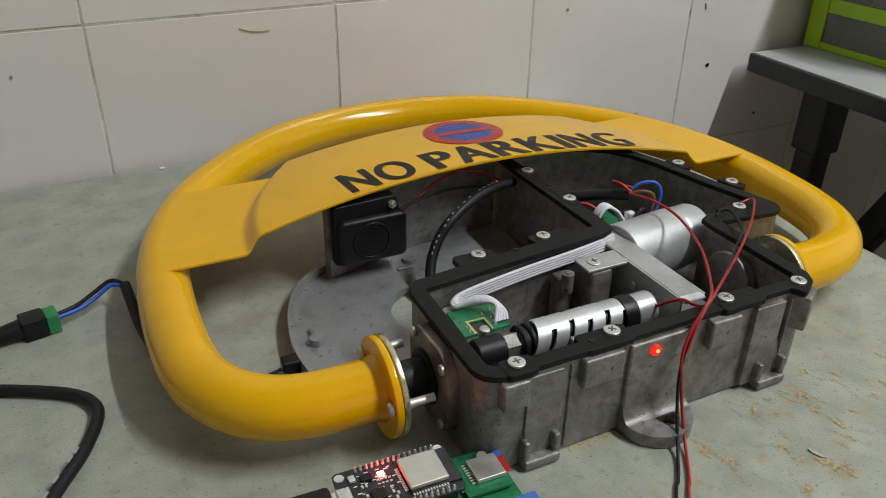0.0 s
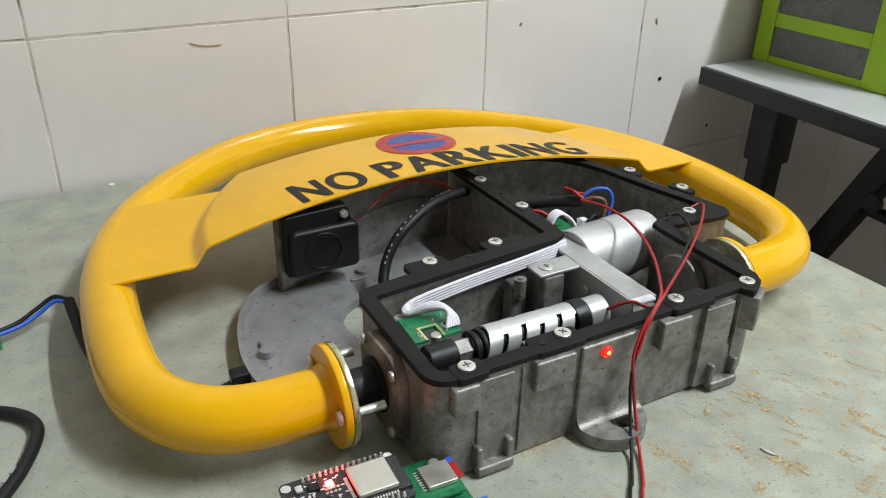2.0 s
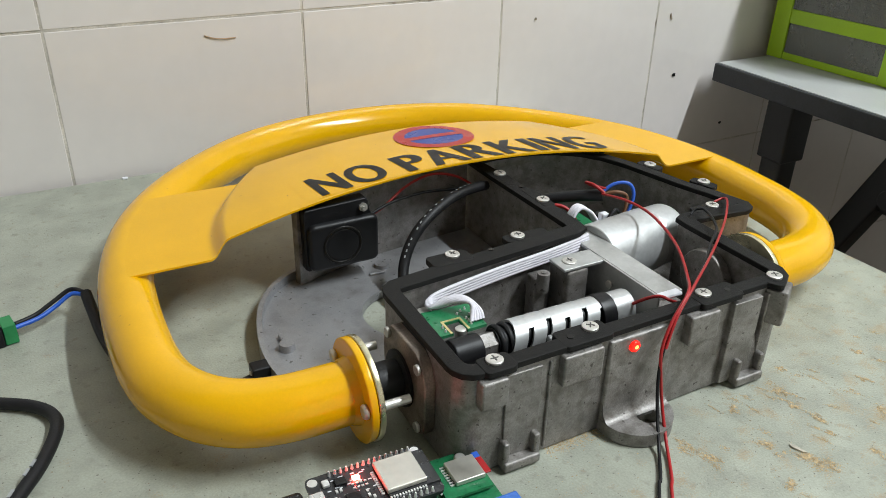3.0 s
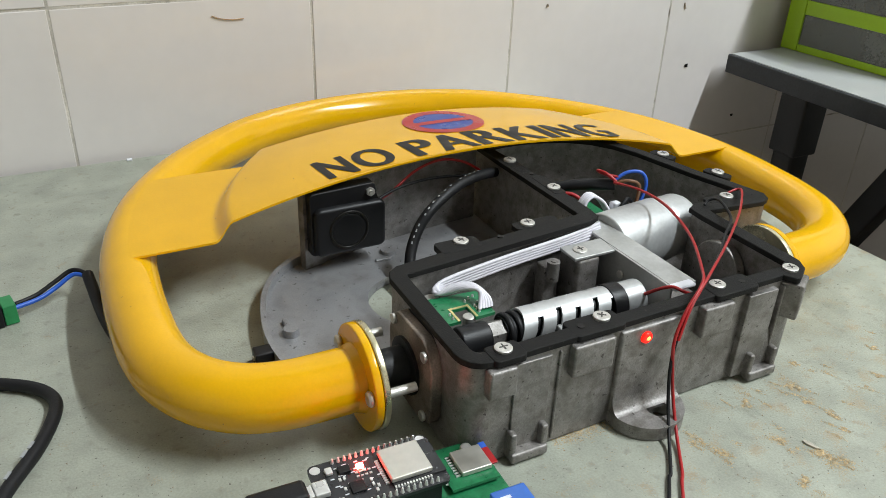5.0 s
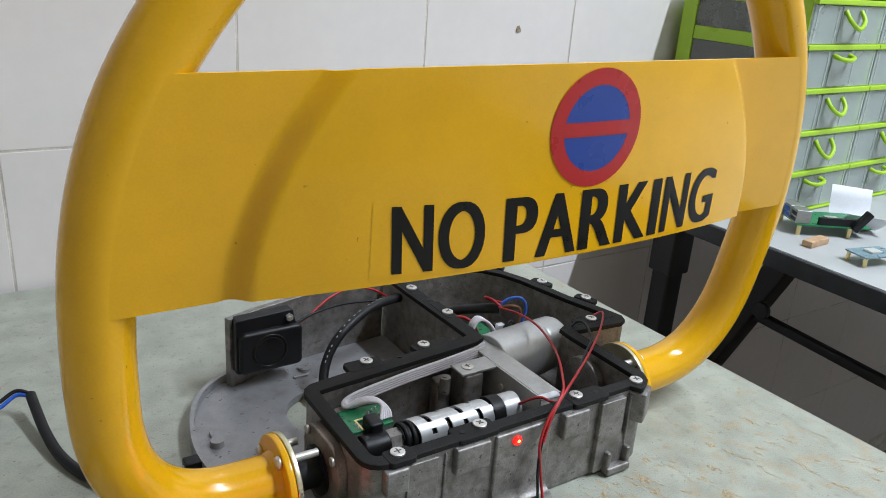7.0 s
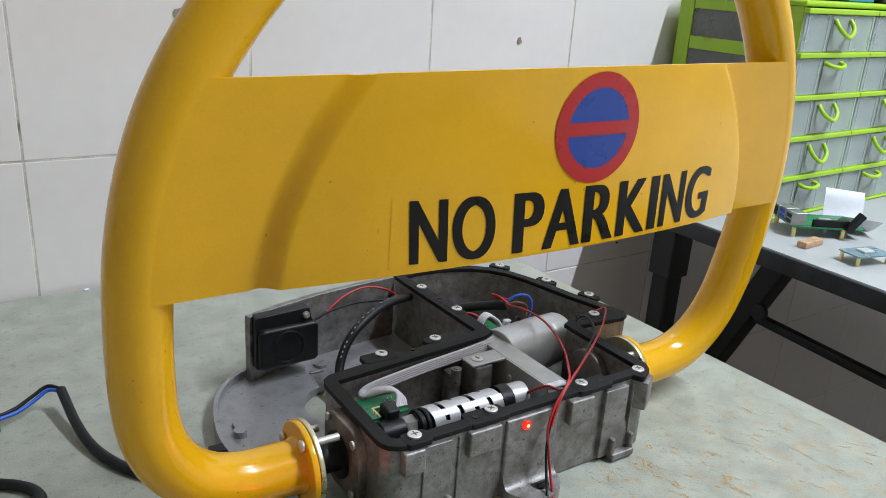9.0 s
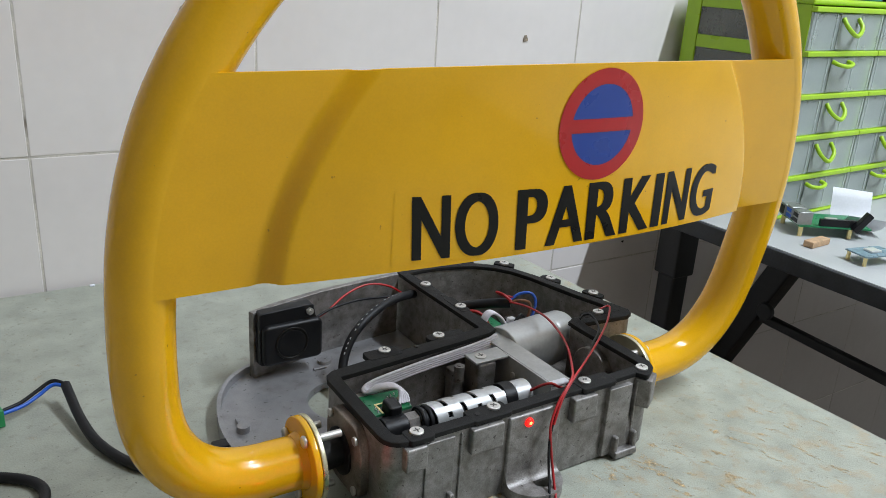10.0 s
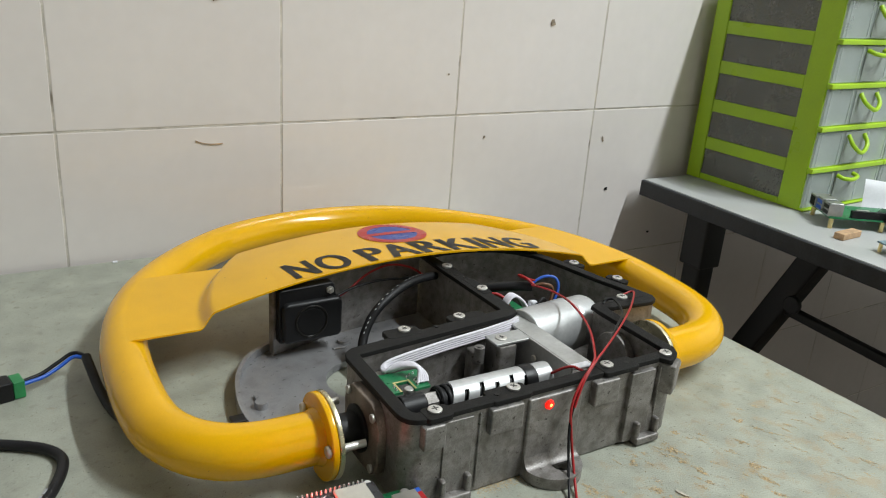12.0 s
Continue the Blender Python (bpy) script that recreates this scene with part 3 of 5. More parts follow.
for k in range(5):
    x = 0.0290 + 0.0110 * k
    part("sleeve_band", band(x, x + 0.0078, 0, 359.5), MOTOR, spindle, "bright steel sleeve band")
    for a0, a1 in ((66, 128 - 14 * (k % 2)), (255, 300)) + (((-18, 22),) if k % 2 else ((20, 45),)):
        part("sleeve_bridge", band(x + 0.0078, x + 0.0110, a0, a1), MOTOR, spindle)
part("core", cyl(B(), (0.022, 0, 0), (0.104, 0, 0), 0.0078, seg=20), BLACK, spindle)
part("collar", cyl(B(), (0.0838, 0, 0), (0.0925, 0, 0), 0.0104, seg=28, bevel=0.0005), BLACK, spindle)
part("end_cap", cyl(B(), (0.0927, 0, 0), (0.1055, 0, 0), 0.0094, seg=28, bevel=0.001), MOTOR, spindle)
for x in (0.0225, 0.0272):
    part("spring_coil", cyl(B(), (x, 0, 0), (x + 0.0032, 0, 0), 0.0094, seg=24, bevel=0.0012), BLACK, spindle)
part("cam_block", box(B(), 0.0040, 0.0130, 0.0000, 0.0130, -0.0140, -0.0020, 0.002), BLACK, spindle)
part("cam_hub", cyl(B(), (-0.002, 0, 0), (0.014, 0, 0), 0.0078, seg=20, bevel=0.001), BLACK, spindle)
part("nut", cyl(B(), (0.0125, 0, 0), (0.0225, 0, 0), 0.0070, seg=6), CAST, spindle, "grey hexagon nut")
part("lever", box(B(), 0.0485, 0.0515, -0.0185, -0.008, -0.002, 0.002, 0.0008), MOTOR, spindle)

# sensor board with notch, ribbon cable
sb = B()
prism(sb, [(-0.004, 0.0435), (0.0035, 0.0435), (0.0035, 0.0535), (0.0115, 0.0535), (0.0115, 0.0435), (0.0225, 0.0440), (0.0235, 0.0650), (-0.003, 0.0670)], 0.0440, 0.0456)
board = part("sensor_board", sb, PCB, lock, "small green sensor circuit board")
part("contact_strip", strip(B(), [(0.0025, 0.0435), (0.0025, 0.0545), (0.0125, 0.0545), (0.0125, 0.0440)], 0.0012, 0.0456, 0.0459, closed=False), GOLD, board)
for x, y in ((0.0005, 0.0465), (0.0005, 0.0500), (0.0155, 0.0475), (0.0155, 0.0500), (0.0155, 0.0525), (0.0185, 0.0550), (0.013, 0.058), (0.016, 0.060), (0.019, 0.061)):
    part("solder_joint", cyl(B(), (x, y, 0.0456), (x, y, 0.0469), 0.0008, 0.0004, seg=8), SOLDER, board)
s = new("screw", head_me)
s.parent, s.matrix_basis, s.scale = lock, Matrix.Translation((0.0095, 0.0470, 0.0440)), (0.75, 0.75, 1)
s = new("screw", head_me)
s.parent, s.matrix_basis = lock, Matrix.Translation((0.000, 0.0690, 0.0440))
for k in range(5):
    o = k * 0.0016
    pts = [(0.118, 0.0895 - 0.0005 * k, 0.0540 - o), (0.090, 0.0845, 0.0530 - o), (0.050, 0.0800, 0.0520 - o), (0.014, 0.0755, 0.0500 - o), (0.0035, 0.0725 - 0.001 * k, 0.0480), (0.0020 + 0.0012 * k, 0.0665, 0.0480 - 0.0002 * k),
           (0.010 + 0.0008 * k, 0.0650 - 0.0012 * k, 0.0520), (0.018, 0.0600 - 0.0014 * k, 0.0535), (0.0225 - 0.0010 * k, 0.0520, 0.0500), (0.0225 - 0.0016 * k, 0.0480, 0.0462)]
    part("ribbon_strand", tube(B(), spline(pts, 8), 0.0011, 8), RIBBON, lock, "white ribbon cable strand")

# electronics behind the motor
part("control_board", box(B(), 0.118, 0.165, 0.118, 0.160, 0.028, 0.0296), PCB, lock)
part("terminal", box(B(), 0.1215, 0.1335, 0.1220, 0.1310, 0.0296, 0.0480, 0.001), GREENPLUG, lock)
part("capacitor", cyl(B(), (0.160, 0.128, 0.0296), (0.160, 0.128, 0.043), 0.005, seg=20, bevel=0.0006), BLACK, lock)
for k in range(4):
    part("ribbon_loop", tube(B(), spline([(0.1300, 0.1205 + 0.0018 * k, 0.038), (0.1310, 0.1210 + 0.0018 * k, 0.0490), (0.1370, 0.1215 + 0.0018 * k, 0.0540), (0.1440, 0.1190 + 0.0018 * k, 0.0500), (0.1480, 0.1150 + 0.0018 * k, 0.0420)], 8), 0.0011, 8), RIBBON, lock)
part("connector", box(B(), 0.1500, 0.1560, 0.1160, 0.1210, 0.030, 0.0490, 0.001), PAPER, lock)
CAB = [(0.112, 0.1560, 0.0440), (0.126, 0.1500, 0.0500), (0.142, 0.1400, 0.0540), (0.1575, 0.1270, 0.0570)]
part("mains_sheath", tube(B(), spline(CAB, 8), 0.0038, 12), RUBBER, lock)
for pts, m_, r in (([(0.156, 0.128, 0.058), (0.165, 0.126, 0.0640), (0.174, 0.122, 0.0640), (0.1755, 0.118, 0.0560), (0.168, 0.116, 0.040)], BLUEWIRE, 0.0012), ([(0.156, 0.127, 0.057), (0.164, 0.1225, 0.0600), (0.171, 0.119, 0.0560), (0.166, 0.116, 0.040)], BROWNWIRE, 0.0012),
                   ([(0.1560, 0.1240, 0.0600), (0.1520, 0.1300, 0.0640), (0.1500, 0.1360, 0.0640), (0.1540, 0.1330, 0.0620), (0.1600, 0.1270, 0.0610)], REDWIRE, 0.0011), ([(0.112, 0.145, 0.044), (0.128, 0.140, 0.050), (0.136, 0.134, 0.048), (0.140, 0.128, 0.040)], REDWIRE, 0.0013), ([(0.150, 0.112, 0.046), (0.158, 0.114, 0.052), (0.166, 0.118, 0.046)], RUBBER, 0.0012)):
    part("wire", tube(B(), spline(pts, 8), r, 8), m_, lock)

# siren on the outer wall, its wires and the cable through the wall
siren = new("siren")
siren.parent, siren["label"] = lock, "square black plastic siren"
siren.matrix_basis = Matrix.Translation((-0.0032, 0.1790, 0.0178)) @ Matrix.Rotation(radians(1.5), 4, "Z")
SIREN = [(-0.0242, 0.0015), (-0.0225, 0.0), (-0.0120, 0.0), (-0.0110, -0.0012), (0.0140, -0.0012), (0.0150, 0.0), (0.0225, 0.0), (0.0242, 0.0020), (0.0242, 0.0275), (0.0222, 0.0310), (0.0185, 0.0330), (0.0185, 0.0415), (0.0165, 0.0432), (-0.0222, 0.0420), (-0.0242, 0.0400)]


def upright(poly, y0, y1, bevel):
    """An x-z outline drawn out along y, its rounded face towards y0."""
    bm = prism(B(), [(x, z) for x, z in poly], 0, y1 - y0, bevel)
    bmesh.ops.transform(bm, matrix=Matrix(((1, 0, 0, 0), (0, 0, -1, y1), (0, 1, 0, 0), (0, 0, 0, 1))), verts=bm.verts)
    return bm


part("siren_body", upright(SIREN, 0.0, 0.0085, 0.0010), BLACK, siren)
part("siren_front", upright(rounded(-0.0226, 0.0240, 0.0004, 0.0322, 0.0045), -0.0042, 0.0002, 0.0026), BLACK, siren)
ringp = [(-0.0010 + 0.0121 * math.cos(2 * math.pi * k / 36), -0.0041, 0.0165 + 0.0121 * math.sin(2 * math.pi * k / 36)) for k in range(36)]
part("siren_ring", tube(B(), ringp, 0.0009, 8, closed=True), INK, siren, "dark round groove")
part("siren_dome", cyl(B(), (-0.0010, -0.0040, 0.0165), (-0.0010, -0.0048, 0.0165), 0.0106, 0.0098, seg=30), BLACK, siren)
part("siren_nut", cyl(cyl(B(), (0.0146, -0.0022, 0.0378), (0.0146, 0.0001, 0.0378), 0.0028, seg=6), (0.0146, -0.0034, 0.0378), (0.0146, -0.0020, 0.0378), 0.0014, seg=10), STEEL, siren)
SIGNAL = [(0.106, 0.1890, 0.0490), (0.0985, 0.1850, 0.0510), (0.083, 0.1780, 0.0530), (0.0655, 0.1701, 0.0520), (0.0449, 0.1601, 0.0460), (0.0338, 0.1560, 0.0360), (0.0260, 0.1500, 0.0240), (0.0215, 0.1400, 0.0130), (0.0190, 0.1250, 0.0095), (0.0180, 0.0980, 0.0090)]
run = spline(SIGNAL, 8)
signal = part("signal_cable", tube(B(), run, 0.0034, 12), RUBBER, lock, "thick black signal cable")
for k in range(13, 46, 2):
    if k % 7 != 2:
        along = (run[k + 1] - run[k]).normalized()
        out_ = along.cross(Vector((0.75, -0.30, 0.25))).normalized()
        out_ = out_ if out_.z > 0 or out_.y < 0 else -out_
        side_ = out_.cross(along)
        mark_m = Matrix((along, side_, out_)).transposed().to_4x4()
        part("print_bar", box(B(), -0.0008, 0.0008, -0.0004, 0.0004, -0.0001, 0.0002, m=Matrix.Translation(run[k] + out_ * 0.0034) @ mark_m), INKGREY, signal)
part("siren_wire", tube(B(), spline([(0.018, 0.186, 0.045), (0.035, 0.190, 0.049), (0.060, 0.196, 0.049), (0.085, 0.199, 0.046), (0.100, 0.198, 0.045)], 8), 0.0010, 8), RUBBER, lock)
part("siren_wire", tube(B(), spline([(0.018, 0.187, 0.044), (0.030, 0.190, 0.047), (0.050, 0.197, 0.0555), (0.070, 0.2005, 0.0590), (0.088, 0.2000, 0.0550), (0.102, 0.199, 0.046)], 8), 0.0009, 8), REDWIRE, lock)

# power leads that hang over the front
part("power_lead", tube(B(), spline([(0.1540, 0.1235, 0.0600), (0.1575, 0.1050, 0.0625), (0.1570, 0.0840, 0.0635), (0.1500, 0.0610, 0.0640), (0.1385, 0.0370, 0.0645), (0.1210, 0.0115, 0.0650), (0.1085, -0.0020, 0.0665), (0.0945, -0.0085, 0.0580), (0.0866, -0.0125, 0.0460), (0.0875, -0.0140, 0.0310), (0.0880, -0.0180, 0.0150), (0.0825, -0.0300, 0.0030), (0.0700, -0.0480, 0.0016), (0.0630, -0.0560, 0.0016), (0.030, -0.100, 0.0016), (-0.01, -0.18, 0.0016)], 8), 0.00085, 8), REDWIRE, lock, "thin red power lead")
part("power_lead", tube(B(), spline([(0.1840, 0.0755, 0.0600), (0.1880, 0.0760, 0.0625), (0.1900, 0.0700, 0.0640), (0.1790, 0.0500, 0.0640), (0.1600, 0.0350, 0.0640), (0.1400, 0.0190, 0.0640), (0.1225, 0.0070, 0.0635), (0.1110, -0.0010, 0.0640), (0.0985, -0.0070, 0.0570), (0.0890, -0.0115, 0.0450), (0.0860, -0.0140, 0.0310), (0.0840, -0.0190, 0.0150), (0.0765, -0.0315, 0.0030), (0.0650, -0.0460, 0.0016), (0.0590, -0.0520, 0.0016), (0.020, -0.100, 0.0016), (-0.02, -0.18, 0.0016)], 8), 0.00085, 8), RUBBER, lock, "thin black power lead")
part("power_lead", tube(B(), spline([(0.2110, 0.0835, 0.0600), (0.2180, 0.0830, 0.0615), (0.2140, 0.0760, 0.0630), (0.1920, 0.0560, 0.0640), (0.1660, 0.0360, 0.0650), (0.1420, 0.0190, 0.0660), (0.1240, 0.0070, 0.0665), (0.1120, -0.0010, 0.0670), (0.0970, -0.0085, 0.0590), (0.0885, -0.0130, 0.0460)], 8), 0.00075, 8), REDWIRE, lock, "thin red power lead")
part("lead_end", tube(B(), spline([(0.1035, 0.029, 0.0440), (0.1065, 0.022, 0.0505), (0.110, 0.017, 0.0535), (0.113, 0.013, 0.0525), (0.118, 0.013, 0.0500)], 8), 0.0009, 8), REDWIRE, lock)
part("glue_blob", box(B(), 0.1100, 0.1240, 0.0150, 0.0205, 0.0512, 0.0535, 0.001), PAPER, lock)

# ---- hoop ----
R_PIPE = 0.0156
HALF = [(0.134, 0.0), (0.150, 0.0), (0.170, 0.001), (0.188, 0.0065), (0.203, 0.0185), (0.2135, 0.0365), (0.2185, 0.058), (0.2200, 0.085), (0.2198, 0.115), (0.2175, 0.148), (0.2110, 0.182), (0.2000, 0.214), (0.1830, 0.245), (0.1600, 0.275), (0.1300, 0.304), (0.0950, 0.329), (0.0500, 0.3455), (0.0, 0.351)]
CENT = [(XC - x, r, 0) for x, r in HALF] + [(XC + x - 0.009 * max(0.0, 1 - r / 0.12), r, 0) for x, r in HALF[-2:0:-1]] + [(0.208, 0.0, 0)]


def pipe_x(r):
    """Half the distance between the two sides of the hoop at height r."""
    for (x0, r0), (x1, r1) in zip(HALF[6:], HALF[7:]):
        if r0 <= r <= r1:
            return x0 + (x1 - x0) * (r - r0) / (r1 - r0)
    return 0.22


hoop = part("hoop", tube(B(), spline(CENT, 5), R_PIPE, 28), YELLOW, lock, "yellow enamelled steel tube hoop")
hoop.matrix_basis = pose(0, YA, ZA)


def foot_x(r):
    """How far from the sign's middle its pressed bulge begins, at height r."""
    t = max((r - 0.1318) / 0.093, -0.2)
    return 0.1710 - 0.0056 * t - 0.0328 * t * abs(t)


def ease(t):
    t = min(max(t, 0), 1)
    return t * t * (3 - 2 * t)


STEP = 0.0108   # width of the pressed step round the bulge


def sheet_h(x, r):
    """Height of the sign's face over the hoop's plane: a flat flange, a pressed step, then a slow crown that sinks towards the top."""
    xr = abs(x - XC)
    edge = foot_x(r)
    peak = 0.0440 - 0.085 * (r - 0.133)
    crest = 0.0252
    crown = crest + (peak - crest) * (1 - min(xr / (edge - STEP), 1.1) ** 2)
    return 0.0154 + (crown - 0.0154) * ease((edge - xr) / STEP)


def sheet_low(x):
    return 0.1285 + 0.006 * (x - XC) + 0.30 * (sheet_h(x, 0.135) - 0.0154)


def sheet_high(x):
    return 0.2303 + 0.010 * (x - XC) + 0.26 * (sheet_h(x, 0.233) - 0.0154)


def sign_sheet():
    bm = B()
    nx, nr, th = 240, 24, 0.0013
    top, bot = [], []
    for i in range(nx + 1):
        u = -1 + 2 * i / nx
        x_mid = XC + u * 0.215
        lo, hi = sheet_low(x_mid), sheet_high(XC + u * pipe_x(0.2325))
        ct, cb = [], []
        for j in range(nr + 1):
            r = lo + (hi - lo) * j / nr
            x = XC + u * pipe_x(r)
            h = sheet_h(x, r)
            ct.append(bm.verts.new((x, r, h)))
            cb.append(bm.verts.new((x, r, h - th)))
        top.append(ct), bot.append(cb)
    for i in range(nx):
        for j in range(nr):
            bm.faces.new((top[i][j], top[i + 1][j], top[i + 1][j + 1], top[i][j + 1]))
            bm.faces.new((bot[i][j], bot[i][j + 1], bot[i + 1][j + 1], bot[i + 1][j]))
        for j in (0, nr):
            bm.faces.new((top[i][j], top[i + 1][j], bot[i + 1][j], bot[i][j]))
    for i in (0, nx):
        for j in range(nr):
            bm.faces.new((top[i][j], top[i][j + 1], bot[i][j + 1], bot[i][j]))
    return bm


part("sign_panel", sign_sheet(), YELLOW, hoop, "pressed yellow sign panel")


def on_sheet(bm, lift):
    for v in bm.verts:
        v.co.z = sheet_h(v.co.x, v.co.y) + lift
    return bm


def ring_on_sheet(cx, cr, r0, r1, lift, a0=0.0, a1=360.0, n=72, k=6):
    bm = B()
    rows = [[bm.verts.new((cx + (r0 + (r1 - r0) * q / k) * math.cos(radians(a0 + (a1 - a0) * i / n)), cr + (r0 + (r1 - r0) * q / k) * math.sin(radians(a0 + (a1 - a0) * i / n)), 0)) for q in range(k + 1)] for i in range(n + 1)]
    for i in range(n):
        for q in range(k):
            bm.faces.new((rows[i][q], rows[i + 1][q], rows[i + 1][q + 1], rows[i][q + 1]))
    bmesh.ops.remove_doubles(bm, verts=bm.verts, dist=1e-6)
    return on_sheet(bm, lift)


def patch(x0, x1, y0, y1, lift, nx=40, ny=4):
    bm = B()
    v = [[bm.verts.new((x0 + (x1 - x0) * i / nx, y0 + (y1 - y0) * j / ny, 0)) for j in range(ny + 1)] for i in range(nx + 1)]
    for i in range(nx):
        for j in range(ny):
            bm.faces.new((v[i][j], v[i + 1][j], v[i + 1][j + 1], v[i][j + 1]))
    return on_sheet(bm, lift)


part("lettering_sticker", patch(-0.0230, 0.2120, 0.1378, 0.1752, 0.00018, 80, 6), YELLOW, hoop)
SCX, SCR, SR = 0.0958, 0.2037, 0.0296
part("round_sign_rim", ring_on_sheet(SCX, SCR, 0.0215, SR, 0.0005), SIGNRED, hoop, "red ring of the round sign")
part("round_sign_field", ring_on_sheet(SCX, SCR, 0.0, 0.0216, 0.00042), SIGNBLUE, hoop, "blue field of the round sign")
part("round_sign_bar", patch(SCX - 0.0220, SCX + 0.0220, SCR - 0.0036, SCR + 0.0036, 0.00062, 20, 2), SIGNRED, hoop, "red bar of the round sign")

# the words, letter by letter: character, left edge, right edge; upright strokes thickened sideways
BASE, CAP, BOLD = 0.1396, 0.1724, (0.0, 0.026, 0.052, 0.078)
WORDS = (("N", -0.0125, 0.0080), ("O", 0.0106, 0.0354), ("P", 0.0464, 0.0658), ("A", 0.0656, 0.0920), ("R", 0.0936, 0.1176), ("K", 0.1198, 0.1446), ("I", 0.1468, 0.1542), ("N", 0.1574, 0.1800), ("G", 0.1826, 0.2072))
for ch, xa, xb in WORDS:
    cu = bpy.data.curves.new("letter", "FONT")
    cu.body, cu.resolution_u = ch, 8
    tmp = new("letter", cu)
    me = bpy.data.meshes.new_from_object(tmp.evaluated_get(bpy.context.evaluated_depsgraph_get()))
    bpy.data.objects.remove(tmp)
    xs, ys = [v.co.x for v in me.vertices], [v.co.y for v in me.vertices]
    wide = max(xs) - min(xs) + BOLD[-1]
    over = 0.0004 if ch in "OG" else 0.0
    bm = B()
    for layer, dx in enumerate(BOLD):
        one = B()
        one.from_mesh(me)
        for v in one.verts:
            v.co.x = xa + (xb - xa) * (v.co.x - min(xs) + dx) / wide - 0.055 * (CAP - BASE) * (v.co.y - min(ys)) / (max(ys) - min(ys))
            v.co.y = BASE - over + (CAP - BASE + 2 * over) * (v.co.y - min(ys)) / (max(ys) - min(ys))
            v.co.z = 0
        bmesh.ops.triangulate(one, faces=one.faces)
        bmesh.ops.subdivide_edges(one, edges=[e for e in one.edges if e.calc_length() > 0.006], cuts=2)
        on_sheet(one, 0.0005 + 0.00004 * layer)
        flat_me = bpy.data.meshes.new("letter")
        one.to_mesh(flat_me)
        one.free()
        bm.from_mesh(flat_me)
        bpy.data.meshes.remove(flat_me)
    part("letter", bm, INK, hoop, smooth=False)

for sgn in (-1, 1):
    def hx(d):
        return XC + sgn * d - (0.0128 if sgn > 0 else 0)
    part("flange", cyl(B(), (hx(0.1375), 0, 0), (hx(0.1335), 0, 0), 0.0258, seg=48, bevel=0.0008), YELLOW, hoop, "yellow painted pipe flange")
    part("backing_disc", cyl(B(), (hx(0.1333), 0, 0), (hx(0.1303), 0, 0), 0.0260, seg=48, bevel=0.0006), ZINC, hoop, "yellow zinc-plated disc")
    part("weld_bead", cyl(B(), (hx(0.1375), 0, 0), (hx(0.1415), 0, 0), 0.0170, 0.0157, seg=36), YELLOW, hoop)
    for a in (radians(22), radians(172), radians(285)):
        y, z_ = 0.0208 * math.cos(a), 0.0208 * math.sin(a)
        part("bolt", cyl(cyl(B(), (hx(0.1402), y, z_), (hx(0.1374), y, z_), 0.0036, 0.0038, seg=16, bevel=0.0012), (hx(0.1303), y, z_), (hx(0.1165), y, z_), 0.0023, seg=12), STEEL, hoop, "steel flange bolt")

# ---- controller board stack beside the lock ----
ctl = empty("controller_board", "controller board with lit red lamp on a green relay board", "circuit board", m=pose(-0.0890, 0.0003, 0, 0, 0, -1.6))
part("carrier_board", box(B(), 0.006, 0.0785, -0.058, 0.003, 0.0100, 0.0116), PCB, ctl, "green relay carrier board")
for x, y in ((0.010, -0.004), (0.0705, -0.0035), (0.010, -0.052), (0.0705, -0.052)):
    part("standoff", cyl(B(), (x, y, 0.0), (x, y, 0.0100), 0.0025, seg=6), GOLD, ctl)
for x, y in ((0.0705, -0.0035),):
    part("board_screw", cyl(B(), (x, y, 0.0116), (x, y, 0.0158), 0.0027, seg=16, bevel=0.0010), STEEL, ctl)
part("header_strip", box(B(), 0.009, 0.0475, -0.0022, 0.0002, 0.0116, 0.0243, 0.0003), BLACK, ctl)
part("header_strip", box(B(), 0.009, 0.0475, -0.0279, -0.0255, 0.0116, 0.0243, 0.0003), BLACK, ctl)
esp = part("module_board", prism(B(), rounded(0.0, 0.0515, -0.0282, 0.0006, 0.0025), 0.0244, 0.0260), PCBBLACK, ctl, "black microcontroller board")
for k in range(15):
    for y in (-0.0010, -0.0267):
        part("pin", cyl(B(), (0.0105 + 0.00254 * k, y, 0.0260), (0.0105 + 0.00254 * k, y, 0.0283), 0.0008, 0.0004, seg=8), SOLDER, esp)
part("antenna_board", box(B(), 0.0290, 0.0515, -0.0230, -0.0030, 0.0261, 0.0269), PCBBLACK, esp)
part("shield_can", box(B(), 0.0284, 0.0460, -0.0218, -0.0042, 0.0269, 0.0292, 0.0005), CAN, esp, "metal radio shield")
for k in range(13):
    part("castellation", box(B(), 0.0290 + 0.00127 * k, 0.0297 + 0.00127 * k, -0.0242, -0.0229, 0.0260, 0.0268), SOLDER, esp)
for k in range(11):
    part("castellation", box(B(), 0.0264, 0.0278, -0.0205 + 0.00127 * k, -0.0198 + 0.00127 * k, 0.0260, 0.0268), SOLDER, esp)
part("usb_socket", box(B(), -0.0012, 0.0048, -0.0180, -0.0105, 0.0261, 0.0288, 0.0006), SOLDER, esp)
part("chip", box(B(), 0.0128, 0.0188, -0.0205, -0.0145, 0.0260, 0.0270, 0.0003), BLACK, esp)
part("regulator", box(B(), 0.0110, 0.0160, -0.0090, -0.0050, 0.0260, 0.0275, 0.0003), BLACK, esp)
part("button", box(B(), 0.0060, 0.0090, -0.0075, -0.0040, 0.0260, 0.0276, 0.0004), SOLDER, esp)
part("button", box(B(), 0.0060, 0.0090, -0.0248, -0.0213, 0.0260, 0.0276, 0.0004), SOLDER, esp)
